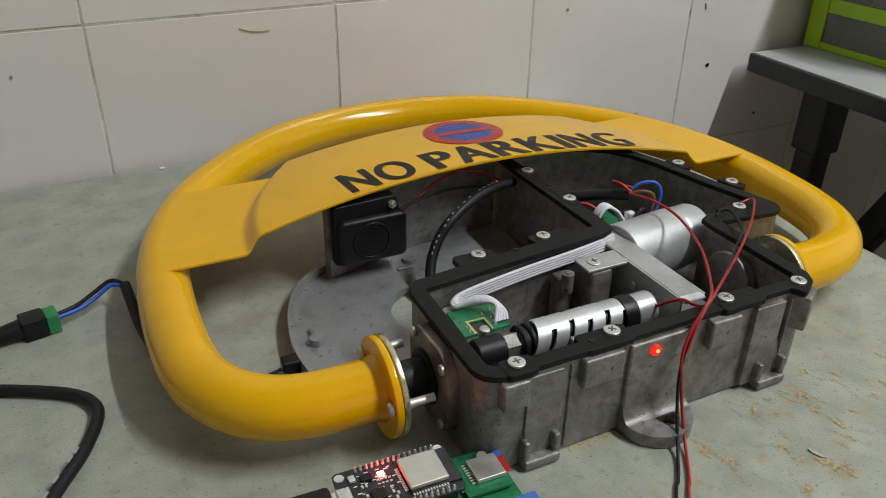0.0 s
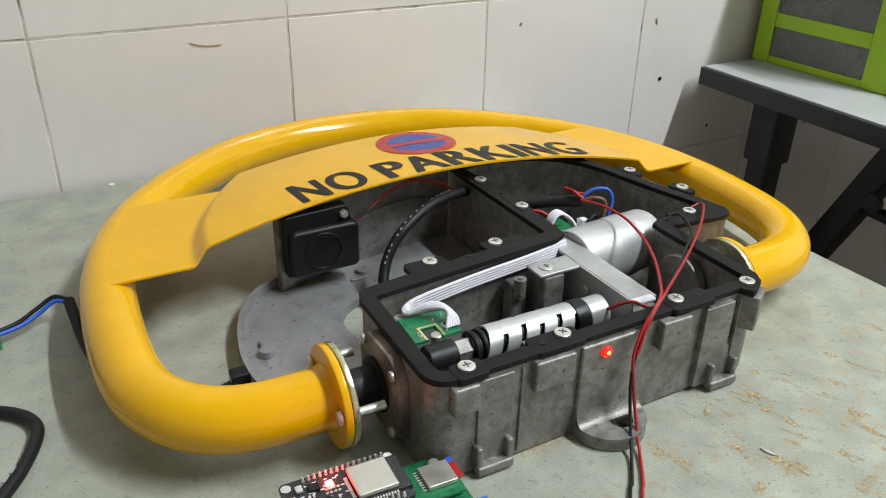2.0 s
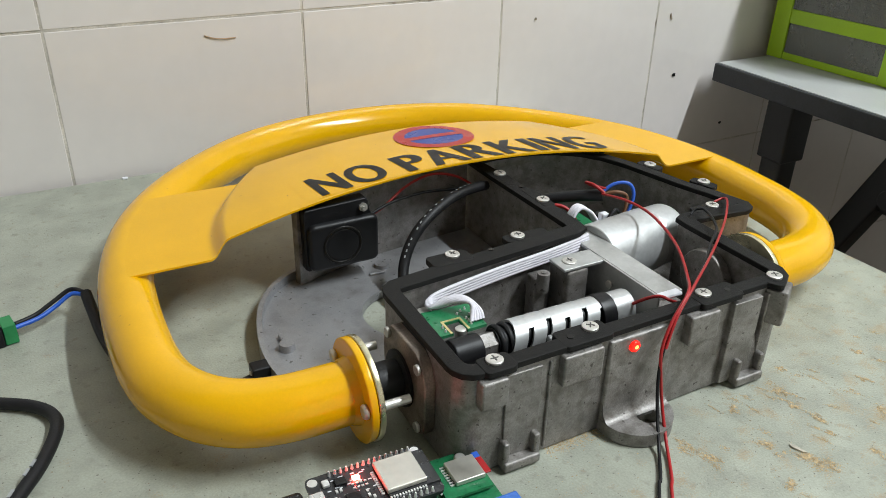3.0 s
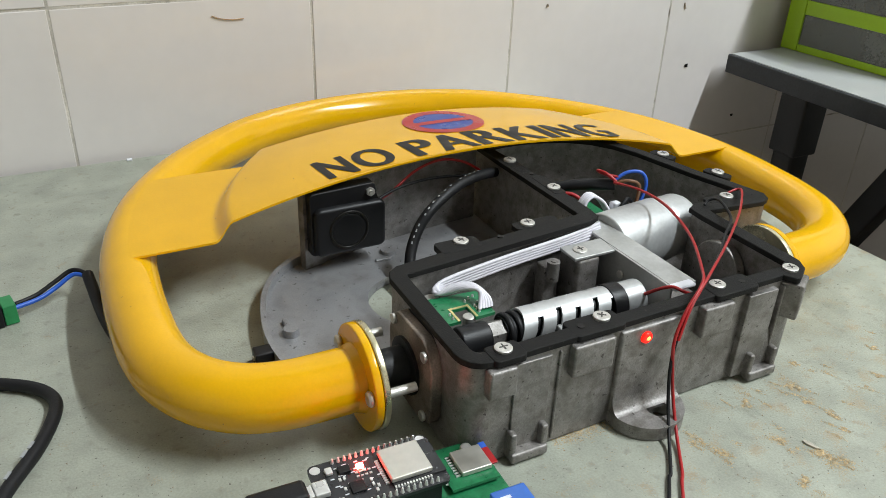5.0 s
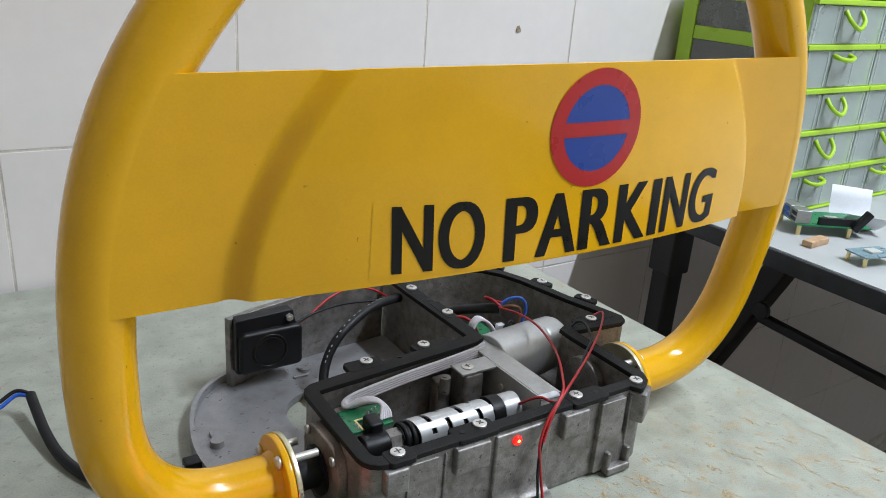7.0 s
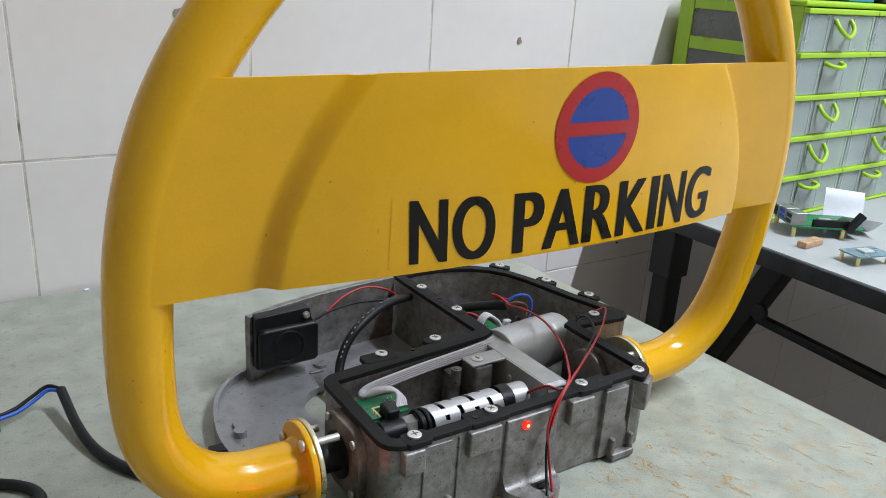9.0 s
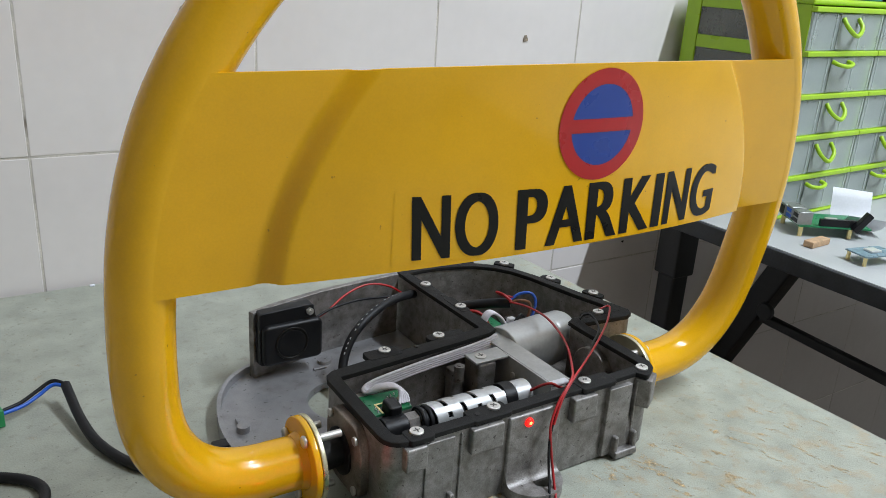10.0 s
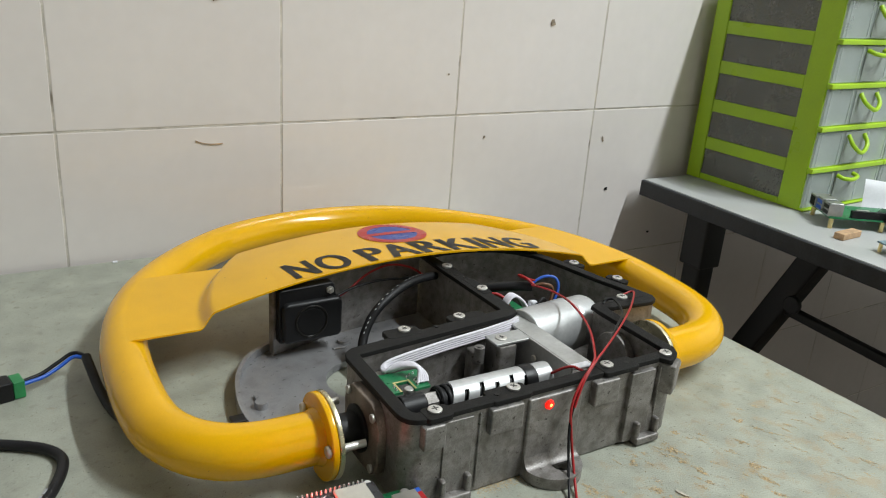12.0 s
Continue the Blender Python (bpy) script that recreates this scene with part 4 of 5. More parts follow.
for x, y in ((0.0100, -0.0120), (0.0118, -0.0120), (0.0215, -0.0190), (0.0215, -0.0165), (0.0232, -0.0205), (0.0205, -0.0100), (0.0220, -0.0225), (0.0105, -0.0175)):
    part("resistor", box(B(), x, x + 0.0010, y, y + 0.0016, 0.0260, 0.0266), SOLDER, esp)
part("power_led", box(B(), 0.0186, 0.0216, -0.0086, -0.0060, 0.0262, 0.0272, 0.0003), LEDSMALL, esp, "lit red power lamp")
for i in range(26):
    bx, by = 0.0065 + 0.0029 * (i % 7) + 0.0006 * (i % 3), -0.0040 - 0.0052 * (i // 7) - 0.0008 * (i % 2)
    part("print_bar", box(B(), bx, bx + 0.0012 + 0.0004 * (i % 3), by, by + 0.0005, 0.02601, 0.0262), PAPER, esp)
for i in range(9):
    part("small_chip", box(B(), 0.0172 + 0.0018 * (i % 4), 0.0183 + 0.0018 * (i % 4), -0.0125 + 0.0022 * (i // 4), -0.0118 + 0.0022 * (i // 4), 0.0260, 0.0265), SOLDER, esp)
part("hole_ring", cyl(B(), (0.0028, -0.0026, 0.0260), (0.0028, -0.0026, 0.0262), 0.0022, seg=16), SOLDER, esp)
part("hole_ring", cyl(B(), (0.0488, -0.0018, 0.0260), (0.0488, -0.0018, 0.0262), 0.0020, seg=16), SOLDER, esp)
sd = part("card_reader_board", box(B(), 0.0545, 0.0765, -0.0240, -0.0040, 0.0132, 0.0146), PCB, ctl)
part("card_socket", box(B(), 0.0612, 0.0755, -0.0190, -0.0055, 0.0147, 0.0172, 0.0005), CAN, sd, "metal memory card socket")
part("memory_card", box(B(), 0.0757, 0.0790, -0.0175, -0.0075, 0.0152, 0.0160, 0.0002), REDWIRE, sd, "red and blue memory card")
part("memory_card", box(B(), 0.0757, 0.0788, -0.0075, -0.0040, 0.0152, 0.0161, 0.0002), BLUEWIRE, sd)
for k in range(8):
    part("card_contact", box(B(), 0.0590, 0.0610, -0.0180 + 0.0016 * k, -0.0172 + 0.0016 * k, 0.0147, 0.0152), SOLDER, sd)
part("relay", box(B(), 0.0610, 0.0765, -0.0600, -0.0415, 0.0118, 0.0275, 0.0008), RELAY, ctl, "blue relay cube")
for k, (bx, bw) in enumerate(((0.0630, 0.0050), (0.0630, 0.0085), (0.0690, 0.0045))):
    part("print_bar", box(B(), bx, bx + bw, -0.0470 - 0.0035 * k, -0.0456 - 0.0035 * k, 0.0275, 0.0277), PAPER, ctl)
for k in range(10):
    part("header_pin", box(B(), 0.0530 + 0.0001 * (k % 2), 0.0540, -0.0205 + 0.0018 * k, -0.0198 + 0.0018 * k, 0.0146, 0.0152), SOLDER, ctl)
part("usb_plug", box(B(), -0.0270, -0.0035, -0.0195, -0.0090, 0.0228, 0.0315, 0.002), BLACK, ctl, "black moulded plug")
part("plug_tip", box(B(), -0.0037, -0.0013, -0.0175, -0.0110, 0.0265, 0.0284, 0.0004), SOLDER, ctl)

cable = thing("usb_cable", tube(B(), spline([(-0.1155, -0.0130, 0.0270), (-0.140, -0.0180, 0.0230), (-0.175, -0.030, 0.0080), (-0.205, -0.020, 0.0034), (-0.215, 0.015, 0.0034), (-0.2030, 0.0560, 0.0034), (-0.1870, 0.0850, 0.0034), (-0.1790, 0.1060, 0.0034), (-0.1785, 0.1190, 0.0034), (-0.1860, 0.1310, 0.0034), (-0.2020, 0.1420, 0.0034), (-0.235, 0.158, 0.0034), (-0.30, 0.185, 0.0034), (-0.40, 0.20, 0.0034)], 10), 0.0032, 14), RUBBER, "black round data cable curving over the table", "cable")
for k, (x, y) in enumerate([(-0.2025, 0.0600), (-0.1980, 0.0685), (-0.1915, 0.0795), (-0.1885, 0.0845)]):
    part("print_bar", box(B(), -0.0022, 0.0022, -0.0007, 0.0007, 0.0, 0.0005, m=Matrix.Translation((x - 0.0008, y + 0.0004, 0.0063)) @ Matrix.Rotation(radians(61), 4, "Z")), INKGREY, cable)

# ---- supply lead and jack adapter ----
lead = empty("supply_lead", "black supply lead with bared blue and black cores", "cable")
part("sheath", tube(B(), spline([(-0.0835, 0.1045, 0.0045), (-0.097, 0.1020, 0.0035), (-0.1120, 0.1045, 0.0032), (-0.1250, 0.1150, 0.0032), (-0.1365, 0.1346, 0.0034), (-0.1445, 0.1560, 0.0045), (-0.1490, 0.1800, 0.0075), (-0.1515, 0.2050, 0.0125), (-0.1525, 0.2160, 0.0150)], 10), 0.0033, 12), RUBBER, lead)
part("core", tube(B(), spline([(-0.1520, 0.2130, 0.0148), (-0.1600, 0.2190, 0.0150), (-0.1700, 0.2160, 0.0105), (-0.1800, 0.2110, 0.0080), (-0.1920, 0.2060, 0.0080)], 8), 0.0014, 8), BLUEWIRE, lead)
part("core", tube(B(), spline([(-0.1520, 0.2140, 0.0160), (-0.1600, 0.2220, 0.0165), (-0.1700, 0.2195, 0.0125), (-0.1810, 0.2150, 0.0085), (-0.1920, 0.2100, 0.0080)], 8), 0.0014, 8), RUBBER, lead)
jack = empty("jack_adapter", "black barrel jack adapter with green screw terminal", "connector", m=pose(-0.1960, 0.2075, 0, 0, 0, 12))
part("terminal_block", box(B(), -0.0035, 0.0035, -0.0065, 0.0065, 0.0005, 0.0125, 0.0006), GREENPLUG, jack)
# openings painted as black plates, their inner shade as colour
for y in (-0.003, 0.003):
    part("terminal_hole", box(B(), 0.0034, 0.0037, y - 0.0018, y + 0.0018, 0.003, 0.0065), INK, jack)
part("jack_body", box(B(), -0.0170, -0.0036, -0.0070, 0.0070, 0.0, 0.0135, 0.0012), BLACK, jack)
part("plug_cone", cyl(B(), (-0.0168, 0, 0.0068), (-0.040, 0, 0.0055), 0.0062, 0.0042, seg=20), BLACK, jack)
part("plug_lead", tube(B(), spline([(-0.039, 0, 0.0055), (-0.07, -0.004, 0.004), (-0.12, -0.01, 0.003), (-0.2, 0.0, 0.003)], 8), 0.0026, 10), RUBBER, jack)

# ---- side bench ----
BZ = 0.030
bench = empty("side_bench", "side bench with white laminate top, dark edge and black folding legs", "table")
# runs on out of view, added to block bounce light under the bench
part("bench_top", box(B(), 0.5655, 1.90, -1.80, 0.430, BZ - 0.020, BZ, 0.001), BENCHTOP, bench)
part("edge_band", box(B(), 0.5600, 0.5653, -1.80, 0.430, BZ - 0.0215, BZ - 0.0005, 0.0015), EDGE, bench, "dark plastic edge band")
part("leg", box(B(), 0.606, 0.636, 0.345, 0.375, FLOOR_Z, BZ - 0.0205, 0.004), LEGS, bench)
part("leg_sleeve", box(B(), 0.602, 0.640, 0.341, 0.379, -0.075, BZ - 0.0204, 0.003), LEGS, bench)
for lx, ly in ((0.62, -1.74), (1.84, -1.74), (1.84, 0.36)):
    part("leg", box(B(), lx - 0.015, lx + 0.015, ly - 0.015, ly + 0.015, FLOOR_Z, BZ - 0.0205, 0.003), LEGS, bench)


def strut(y0, z0, y1, z1, x, w):
    bm = B()
    a, b_ = Vector((x, y0, z0)), Vector((x, y1, z1))
    L = (b_ - a).length
    box(bm, -w / 2, w / 2, -w / 2, w / 2, 0, L, 0.003, m=Matrix.Translation(a) @ (b_ - a).to_track_quat("Z", "Y").to_matrix().to_4x4())
    return bm


part("folding_leg", strut(0.426, -0.43, 0.2255, BZ - 0.022, 0.700, 0.032), LEGS, bench)
part("hinge_knob", cyl(B(), (0.684, 0.2500, -0.098), (0.676, 0.2500, -0.098), 0.012, seg=16, bevel=0.002), LEGS, bench)
part("stretcher", strut(0.272, -0.1155, -0.60, -0.155, 0.700, 0.013), LEGS, bench)

# ---- drawer towers ----
DW, DD, PITCH, NLEV = 0.152, 0.176, 0.0503, 5


def drawer_tower(m, group):
    t = empty("drawer_tower", "lime green plastic tower of five clear drawers on the bench", "drawer unit", group, m)
    tz = NLEV * PITCH
    for x in (0.0, DW - 0.004):
        fr = B()
        for k in range(NLEV + 1):
            zz = k * PITCH
            box(fr, x, x + 0.004, 0.0305, DD - 0.0225, max(zz - 0.0080, 0.0), min(zz + 0.0080, tz + 0.004), 0.0006)
        box(fr, x - 0.0006, x + 0.0046, 0.0, 0.030, 0.0, tz + 0.0045, 0.0008)
        box(fr, x - 0.0006, x + 0.0046, DD - 0.022, DD, 0.0, tz + 0.0045, 0.0008)
        part("side_frame", fr, LIME, t)
    for k in range(NLEV + 1):
        part("shelf", box(box(B(), 0.0048, DW - 0.0048, 0.001, DD - 0.002, k * PITCH - (0.003 if k else 0.0), k * PITCH + 0.0028, 0.0008), -0.0012, DW + 0.0012, -0.0075, -0.0001, k * PITCH - (0.0030 if k else 0.0), k * PITCH + 0.0032, 0.0012), LIME, t)
    part("top", box(B(), -0.003, DW + 0.003, -0.003, DD + 0.001, tz + 0.0046, tz + 0.0115, 0.0025), LIME, t)
    part("back", box(B(), 0.0048, DW - 0.0048, DD - 0.0018, DD - 0.0002, 0.003, tz, 0), LIME, t)
    for k in range(NLEV):
        z0, z1 = k * PITCH + 0.0065, (k + 1) * PITCH - 0.0065
        for x in (0.0012, DW - 0.0030):
            part("side_window", box(B(), x, x + 0.0016, 0.0305, DD - 0.0225, z0 + 0.0017, z1 - 0.0017), SMOKE, t, "smoky translucent side window")
        d = B()
        box(d, -0.0005, DW + 0.0005, -0.0045, -0.0008, z0 - 0.0028, z1 + 0.0030, 0.0010)
        for rx in (0.004, DW / 2 - 0.030, DW / 2 + 0.027, DW - 0.006):
            box(d, rx, rx + 0.0022, -0.0058, -0.0046, z0 - 0.001, z1 + 0.0010, 0.0004)
        box(d, 0.0075, 0.0090, 0.0024, DD - 0.012, z0 - 0.0012, z1 - 0.004)
        box(d, DW - 0.0090, DW - 0.0075, 0.0024, DD - 0.012, z0 - 0.0012, z1 - 0.004)
        box(d, 0.0092, DW - 0.0092, 0.0024, DD - 0.012, z0 - 0.0026, z0 - 0.0014)
        dr = part("drawer", d, CLEAR, t, "frosted clear drawer")
        # flat panel on the front; the recess's shade is in its darker colour
        part("handle_recess", box(B(), DW / 2 - 0.0215, DW / 2 + 0.0215, -0.0056, -0.0047, z0 - 0.001, z1 + 0.0015, 0.0004), RECESS_SHADE, dr)
        dx = 0.0035 * ((k * 7) % 3 - 1)
        sag = (-0.003, -0.020, -0.018, -0.004, -0.019)[k]
        hp = [(DW / 2 - 0.0165 + dx, -0.006, z1 - 0.0025), (DW / 2 - 0.015 + dx, -0.0140, z1 - 0.003 + sag * 0.55), (DW / 2 + dx * 1.6, -0.0180, z1 - 0.003 + sag), (DW / 2 + 0.015 + dx, -0.0140, z1 - 0.003 + sag * 0.55), (DW / 2 + 0.0165 + dx, -0.006, z1 - 0.0025)]
        part("handle", tube(B(), spline(hp, 8), 0.0026, 10), LIME, dr, "lime loop handle")
        lump = B()
        lr = random.Random(k * 11 + 5)
        for q in range((26, 16, 10, 4, 6)[k]):
            bmesh.ops.create_icosphere(lump, subdivisions=1, radius=lr.uniform(0.002, 0.006), matrix=Matrix.Translation((lr.uniform(0.014, 0.10), lr.uniform(0.03, DD - 0.03), z0 + lr.uniform(0.003, 0.009))) @ Matrix.Diagonal((1.4, 1.0, 0.7, 1)))
        part("contents", lump, (PINKSTUFF, STUFF, PALESTUFF, PALESTUFF, STUFF)[k], dr)["kind"] = "stuff"
    return t


TM = pose(0.6545, 0.2560, BZ + 0.0005, 0, 0, 2.6)
tower = drawer_tower(TM, "drawer towers on the bench")
copy_thing(tower, TM @ pose(DW + 0.0035, 0, 0))
copy_thing(tower, TM @ pose(2 * (DW + 0.0035), 0, 0))
TZ = BZ + NLEV * PITCH + 0.0125
thing("blue_carton", box(B(), 0.760, 0.815, 0.270, 0.380, TZ, TZ + 0.06, 0.0015), BLUEBOX, "small blue carton on top of the drawers", "box")
thing("black_case", box(B(), 0.675, 0.750, 0.275, 0.400, TZ, TZ + 0.05, 0.004), BLACK, "black plastic case on top of the drawers", "box")
thing("black_case", box(B(), 0.825, 0.950, 0.265, 0.400, TZ, TZ + 0.07, 0.004), BLACK, "black plastic case on top of the drawers", "box")

# ---- boards and scraps on the bench ----
pi = empty("mini_computer", "green single-board computer on brass standoffs", "circuit board", m=pose(0.6420, 0.2200, BZ, 0, 0, -32))
part("board", box(B(), 0.0, 0.085, -0.028, 0.028, 0.0120, 0.0136), PCB, pi)
for x in (0.004, 0.062):
    for y in (-0.0245, 0.0245):
        part("standoff", cyl(B(), (x, y, 0.0), (x, y, 0.0119), 0.0026, seg=6), GOLD, pi)
for y, m_ in ((-0.0255, BLACK), (-0.0065, BLUEWIRE)):
    p_ = part("usb_port", box(B(), -0.002, 0.015, y, y + 0.0145, 0.0137, 0.0290, 0.0006), PORT, pi)
    for dz in (0.0035, 0.0100):
        part("usb_slot", box(B(), -0.0024, -0.0019, y + 0.0012, y + 0.0133, 0.0137 + dz - 0.0018, 0.0137 + dz + 0.0026), m_, p_)
part("network_port", box(B(), -0.002, 0.019, 0.0120, 0.0275, 0.0137, 0.0270, 0.0006), PORT, pi)
part("network_slot", box(B(), -0.0024, -0.0019, 0.0140, 0.0255, 0.0150, 0.0250), BLACK, pi)
part("processor", box(B(), 0.045, 0.060, -0.008, 0.008, 0.0137, 0.0155, 0.0005), CAN, pi)
part("header", box(B(), 0.025, 0.076, -0.0265, -0.0215, 0.0137, 0.0220), BLACK, pi)
part("angled_plug", box(B(), -0.002, 0.006, -0.004, 0.004, 0, 0.026, 0.001, m=pose(0.062, -0.030, 0.012, 0, 35, 0)), BLACK, pi)
thing("wood_offcut", box(B(), -0.018, 0.018, -0.006, 0.006, 0.0, 0.0075, 0.0012, m=pose(0.6200, 0.1665, BZ, 0, 0, 4)), WOODCHIP, "small raw wood offcut on the bench", "wood")
sb2 = empty("sensor_module", "small grey-blue module board on brass standoffs", "circuit board", m=pose(0.6250, 0.1080, BZ, 0, 0, -12))
part("board", box(B(), -0.020, 0.028, -0.014, 0.014, 0.0100, 0.0116), MODULE, sb2)
for x in (-0.017, 0.025):
    for y in (-0.011, 0.011):
        part("standoff", cyl(B(), (x, y, 0.0), (x, y, 0.0099), 0.0022, seg=6), GOLD, sb2)
part("chip", box(B(), -0.004, 0.010, -0.006, 0.006, 0.0117, 0.0140, 0.0004), SOLDER, sb2)
curl = B()
cp = spline([(0, 0, 0.046), (0.008, -0.002, 0.038), (0.018, -0.004, 0.018), (0.030, -0.004, 0.006), (0.046, -0.002, 0.012), (0.060, 0.002, 0.026)], 8)
pa = [[curl.verts.new((p.x + o * 0.35, p.y + o, p.z)) for o in (-0.021, 0.021)] for p in cp]
pb = [[curl.verts.new((p.x + o * 0.35, p.y + o, p.z - 0.0004)) for o in (-0.021, 0.021)] for p in cp]
for i in range(len(cp) - 1):
    for q in (pa, pb):
        curl.faces.new((q[i][0], q[i][1], q[i + 1][1], q[i + 1][0]))
    for e in (0, 1):
        curl.faces.new((pa[i][e], pa[i + 1][e], pb[i + 1][e], pb[i][e]))
bmesh.ops.transform(curl, matrix=pose(0.748, 0.212, BZ - 0.0045, 0, 0, 232), verts=curl.verts)
thing("flat_cable", curl, PAPER, "curled white flat cable beside the small computer", "cable")
thing("module_strip", box(B(), -0.02, 0.02, -0.008, 0.008, 0, 0.006, 0.001, m=pose(0.780, 0.135, BZ, 0, 0, 20)), EDGE, "dark connector strip on the bench", "connector")
thing("module_strip", box(B(), -0.016, 0.016, -0.006, 0.006, 0, 0.007, 0.001, m=pose(0.735, 0.120, BZ, 0, 0, -15)), WOODCHIP, "tan connector strip on the bench", "connector")

# ---- sawdust and crumbs on the table ----
rng = random.Random(4)
crumbs = B()


def flake(x, y, s, a):
    v = [crumbs.verts.new((x + s * math.cos(a + k * 1.57) * rng.uniform(0.6, 1.6), y + s * math.sin(a + k * 1.57) * rng.uniform(0.5, 1.1), 0.00012)) for k in range(4)]
    tpt = crumbs.verts.new((x, y, 0.00012 + s * 0.3))
    for k in range(4):
        crumbs.faces.new((v[k], v[(k + 1) % 4], tpt))


# pressed patches of sawdust: middle, half length and half width
PATCHES = [(0.0925, -0.0317, 0.008, 0.0040), (0.0955, -0.0457, 0.007, 0.0050), (0.1442, -0.0759, 0.010, 0.0050), (0.1420, -0.0660, 0.008, 0.0040), (0.2051, -0.0570, 0.005, 0.0050), (0.2020, -0.0729, 0.006, 0.0025), (0.1690, -0.0474, 0.006, 0.0030),
           (0.1699, -0.0209, 0.006, 0.0045), (0.1854, -0.0072, 0.003, 0.0024), (0.1648, -0.0370, 0.005, 0.0025), (0.1350, -0.0230, 0.003, 0.0035), (0.1632, -0.0979, 0.006, 0.0070), (0.1174, -0.0778, 0.005, 0.0040), (0.2208, -0.0368, 0.004, 0.0028),
           (0.2386, -0.0169, 0.003, 0.0030), (0.1954, -0.0839, 0.006, 0.0022), (0.1292, -0.0531, 0.004, 0.0040), (0.1741, -0.0775, 0.005, 0.0025), (0.1640, -0.0560, 0.007, 0.0018)]
for px, py, L, W in PATCHES:
    A = -1.30 + rng.uniform(-0.25, 0.25)
    lumps = [(rng.gauss(0, L * 0.5), rng.gauss(0, W * 0.5), rng.uniform(0.25, 0.6)) for k in range(6)]
    for k in range(int(9.5e6 * L * W) + 120):
        lu, lw, ls = lumps[k % 6]
        u, w = lu + rng.gauss(0, L * ls * 0.6), lw + rng.gauss(0, W * ls * 0.6)
        flake(px + u * math.cos(A) - w * math.sin(A), py + u * math.sin(A) + w * math.cos(A), rng.uniform(0.00012, 0.00040), rng.random() * 3)
for i in range(70):
    px, py = rng.uniform(0.10, 0.33), rng.uniform(-0.14, 0.0)
    if px < 0.19:
        py = min(py, -0.018)
    L, W, A = rng.uniform(0.002, 0.007), rng.uniform(0.0005, 0.0016), rng.uniform(-1.6, -0.7)
    for k in range(int(20 + L * 12000)):
        u, w = rng.gauss(0, L * 0.55), rng.gauss(0, W * 0.6)
        flake(px + u * math.cos(A) - w * math.sin(A), py + u * math.sin(A) + w * math.cos(A), rng.uniform(0.00012, 0.00038), rng.random() * 3)
for k in range(600):
    flake(rng.uniform(0.028, 0.066), -0.0035 - abs(rng.gauss(0, 0.0035)), rng.uniform(0.00015, 0.00045), rng.random() * 3)
for k in range(500):
    flake(rng.uniform(-0.05, 0.33), rng.uniform(-0.15, -0.013), rng.uniform(0.0002, 0.0005), rng.random() * 3)
thing("sawdust", crumbs, DUST, "tan sawdust and crumbs scattered on the table", "sawdust", kind="stuff", smooth=False)
specks = B()
for i in range(900):
    x, y = rng.uniform(-0.35, 0.33), rng.uniform(-0.2, 0.42)
    s = rng.uniform(0.0002, 0.0006)
    v = [specks.verts.new((x + s * math.cos(k * 2.1 + i), y + s * 1.4 * math.sin(k * 2.1 + i), 0.0001)) for k in range(3)]
    tpt = specks.verts.new((x, y, 0.0003))
    for k in range(3):
        specks.faces.new((v[k], v[(k + 1) % 3], tpt))
thing("grit", specks, CHIP, "dark grit specks on the table", "grit", kind="stuff", smooth=False)
thing("wood_shaving", prism(B(), [(-0.0040, -0.0004), (-0.002, -0.0013), (0.003, -0.0009), (0.0045, 0.0003), (-0.001, 0.0012), (-0.0038, 0.0008)], 0.0002, 0.0010, 0.0002), PALESTUFF, "small pale wood shaving on the table", "shaving", m=pose(0.1404, -0.0591, 0, 0, 0, -70))
thing("bread_crumb", box(B(), -0.0022, 0.0022, -0.0014, 0.0014, 0.0001, 0.0018, 0.0005, m=pose(-0.1037, 0.425, 0)), PAPER, "pale chip on the table by the wall", "crumb")

# ---- wall tiles, chips and marks ----
TW, TH, J = 0.2055, 0.2030, 0.0019
S0, Z0 = -0.1425, 0.1235


def tile_mesh(w, h):
    return finish(box(B(), -w / 2, w / 2, 0.0, 0.008, -h / 2, h / 2, 0.0006), "tile", TILE)


tm = tile_mesh(TW - J, TH - J)
for i in range(-7, 10):
    for k in range(-4, 8):
        o = new("tile", tm)
        o.parent = wall_back
        o.matrix_basis = Matrix.Translation((S0 + (i + 0.5) * TW, -0.0003 - 0.0004 * rng.random(), Z0 + (k + 0.5) * TH)) @ Matrix.Rotation(radians(rng.uniform(-0.06, 0.06)), 4, "Z")


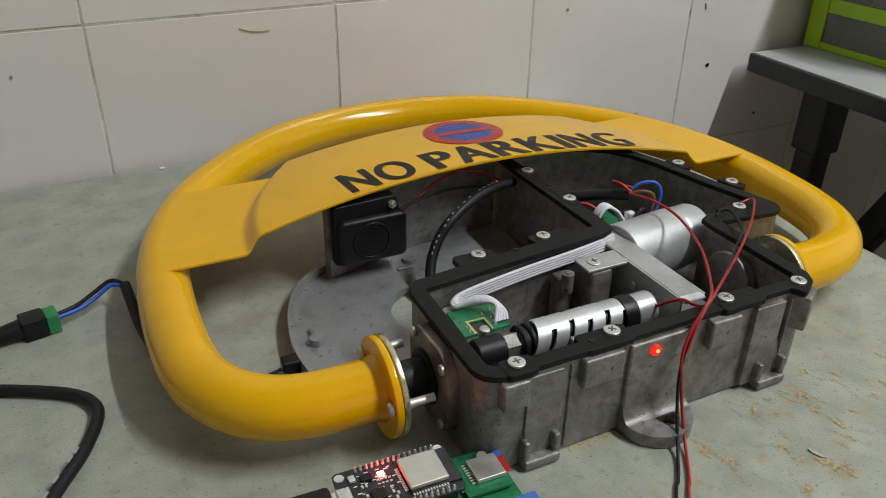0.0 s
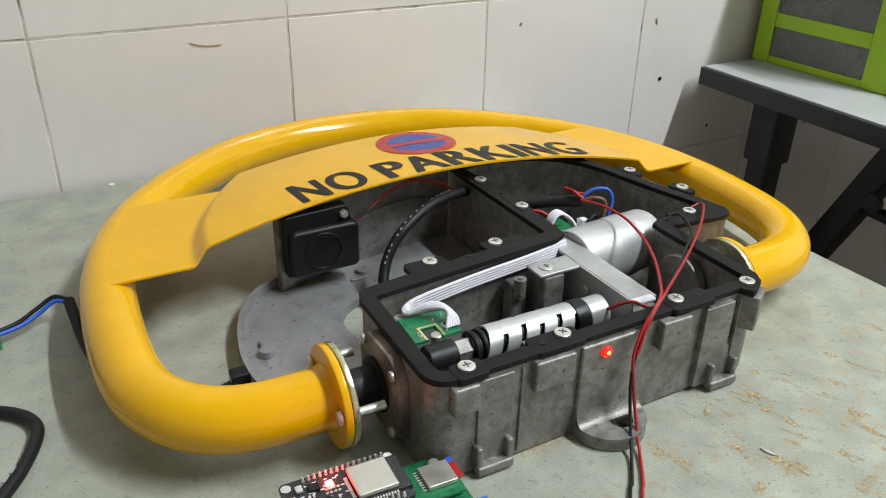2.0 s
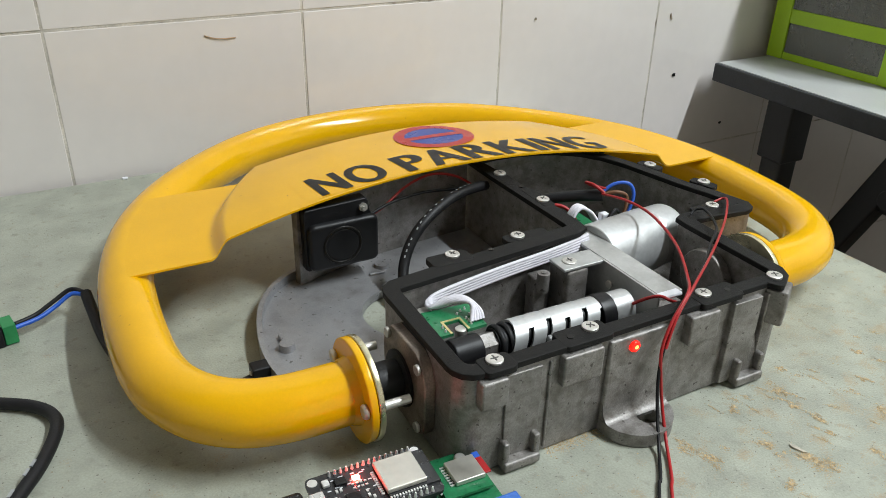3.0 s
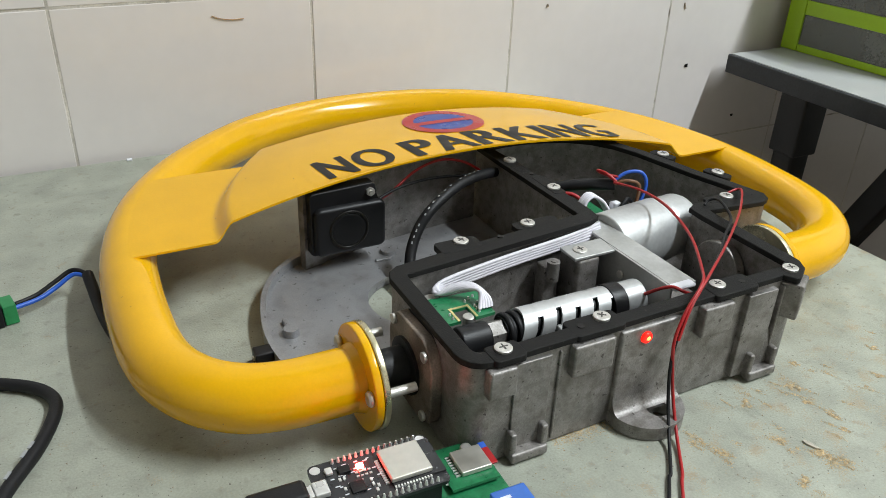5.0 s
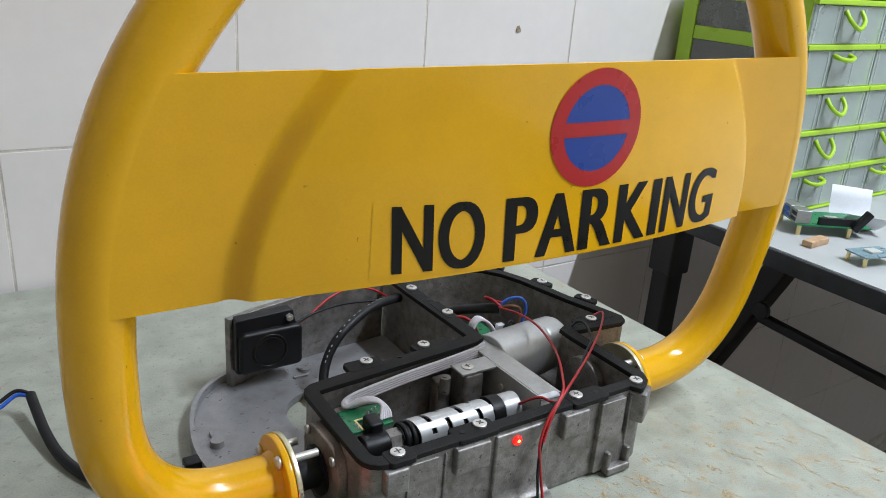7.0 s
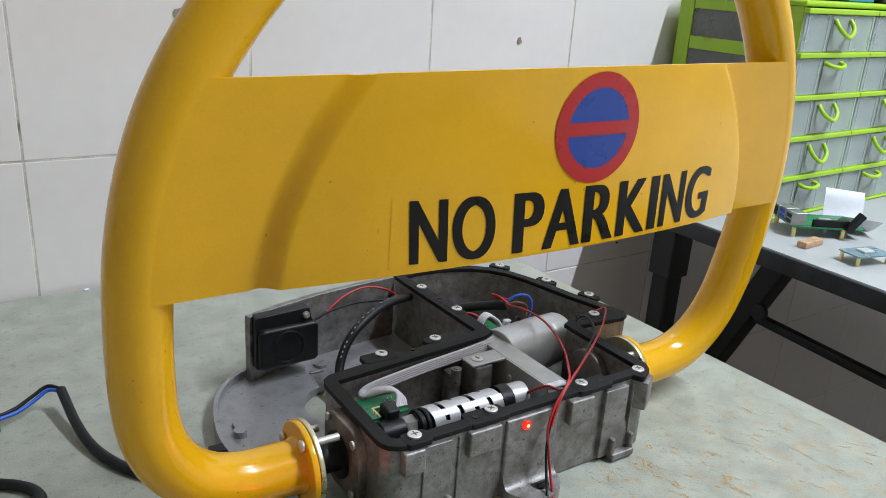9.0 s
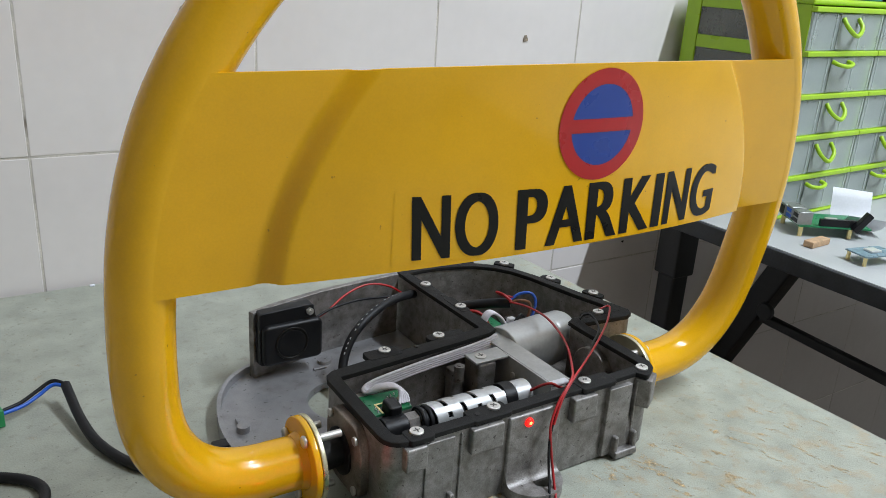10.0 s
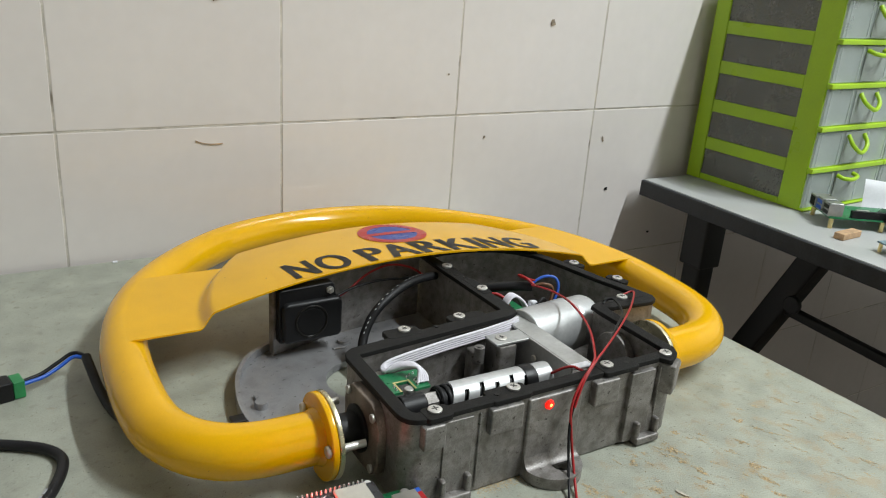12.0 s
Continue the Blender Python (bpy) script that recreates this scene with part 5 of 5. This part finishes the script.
def mark(name, s, z, w, h, ang, material, label, cat):
    pts = [(w * math.cos(q) * (1 + 0.3 * math.sin(3 * q + s * 9)), h * math.sin(q) * (1 + 0.3 * math.cos(2 * q))) for q in (2 * math.pi * k / 14 for k in range(14))]
    bm = prism(B(), pts, 0, 0.0006)
    o = part(name, bm, material, wall_back, label)
    o.matrix_basis = Matrix.Translation((s, -0.0012, z)) @ Matrix.Rotation(radians(90), 4, "X") @ Matrix.Rotation(radians(ang), 4, "Z") @ Matrix.Translation((0, 0, -0.0004))


# drill holes are black discs on the tile, hole shade as colour
mark("drill_hole", 0.5130, 0.0166, 0.0022, 0.0026, 0, INK, "small dark drill hole", "hole")
mark("drill_hole", 0.6050, -0.0550, 0.0020, 0.0020, 0, INK, "", "")
mark("glaze_chip", 0.3928, 0.2280, 0.0030, 0.0050, 10, CHIP, "chipped glaze", "chip")
mark("glaze_chip", -0.0011, 0.2469, 0.0050, 0.0110, 15, CHIP, "chipped glaze", "chip")
mark("glaze_chip", 0.3097, 0.0972, 0.0012, 0.0018, 0, CHIP, "", "")
mark("glaze_chip", 0.4150, -0.0340, 0.0050, 0.0085, 0, WOODCHIP, "brown adhesive residue", "mark")
part("scuff", tube(B(), spline([(-0.0225, -0.0010, 0.1100), (-0.0150, -0.0011, 0.1072), (-0.0060, -0.0011, 0.1060), (0.0035, -0.0010, 0.1062)], 6), 0.00045, 6), WOODCHIP, wall_back, "brown scuff line")
mark("scuff", 0.4950, 0.0850, 0.0010, 0.0050, 20, CHIP, "", "")
mark("scuff", 0.2550, 0.1700, 0.0010, 0.0016, 20, CHIP, "", "")
mark("scuff", -0.2000, 0.0900, 0.0009, 0.0014, 0, CHIP, "", "")

# ---- movement: the hoop swings up and falls back ----
SWING = [(0.0, 0), (5.25, 0), (5.4, 5.0), (5.5, 12.0), (5.6, 19.0), (5.8, 32.5), (6.0, 48.5), (6.1, 54.5), (6.3, 70.5), (6.5, 87.3), (6.6, 94.0), (6.7, 95.7), (9.0, 95.7), (10.25, 95.7), (10.4, 91.5), (10.5, 84.3),
         (10.6, 75.5), (10.8, 55.5), (11.0, 30.6), (11.2, 12.3), (11.3, 4.0), (11.4, 0), (12.0, 0)]


def motions():
    walk(hoop, [(t, pose(0, YA, ZA, a, 0, 0)) for t, a in SWING])
    walk(spindle, [(t, pose(0, SY, SZ, a, 0, 0)) for t, a in SWING])


motions()
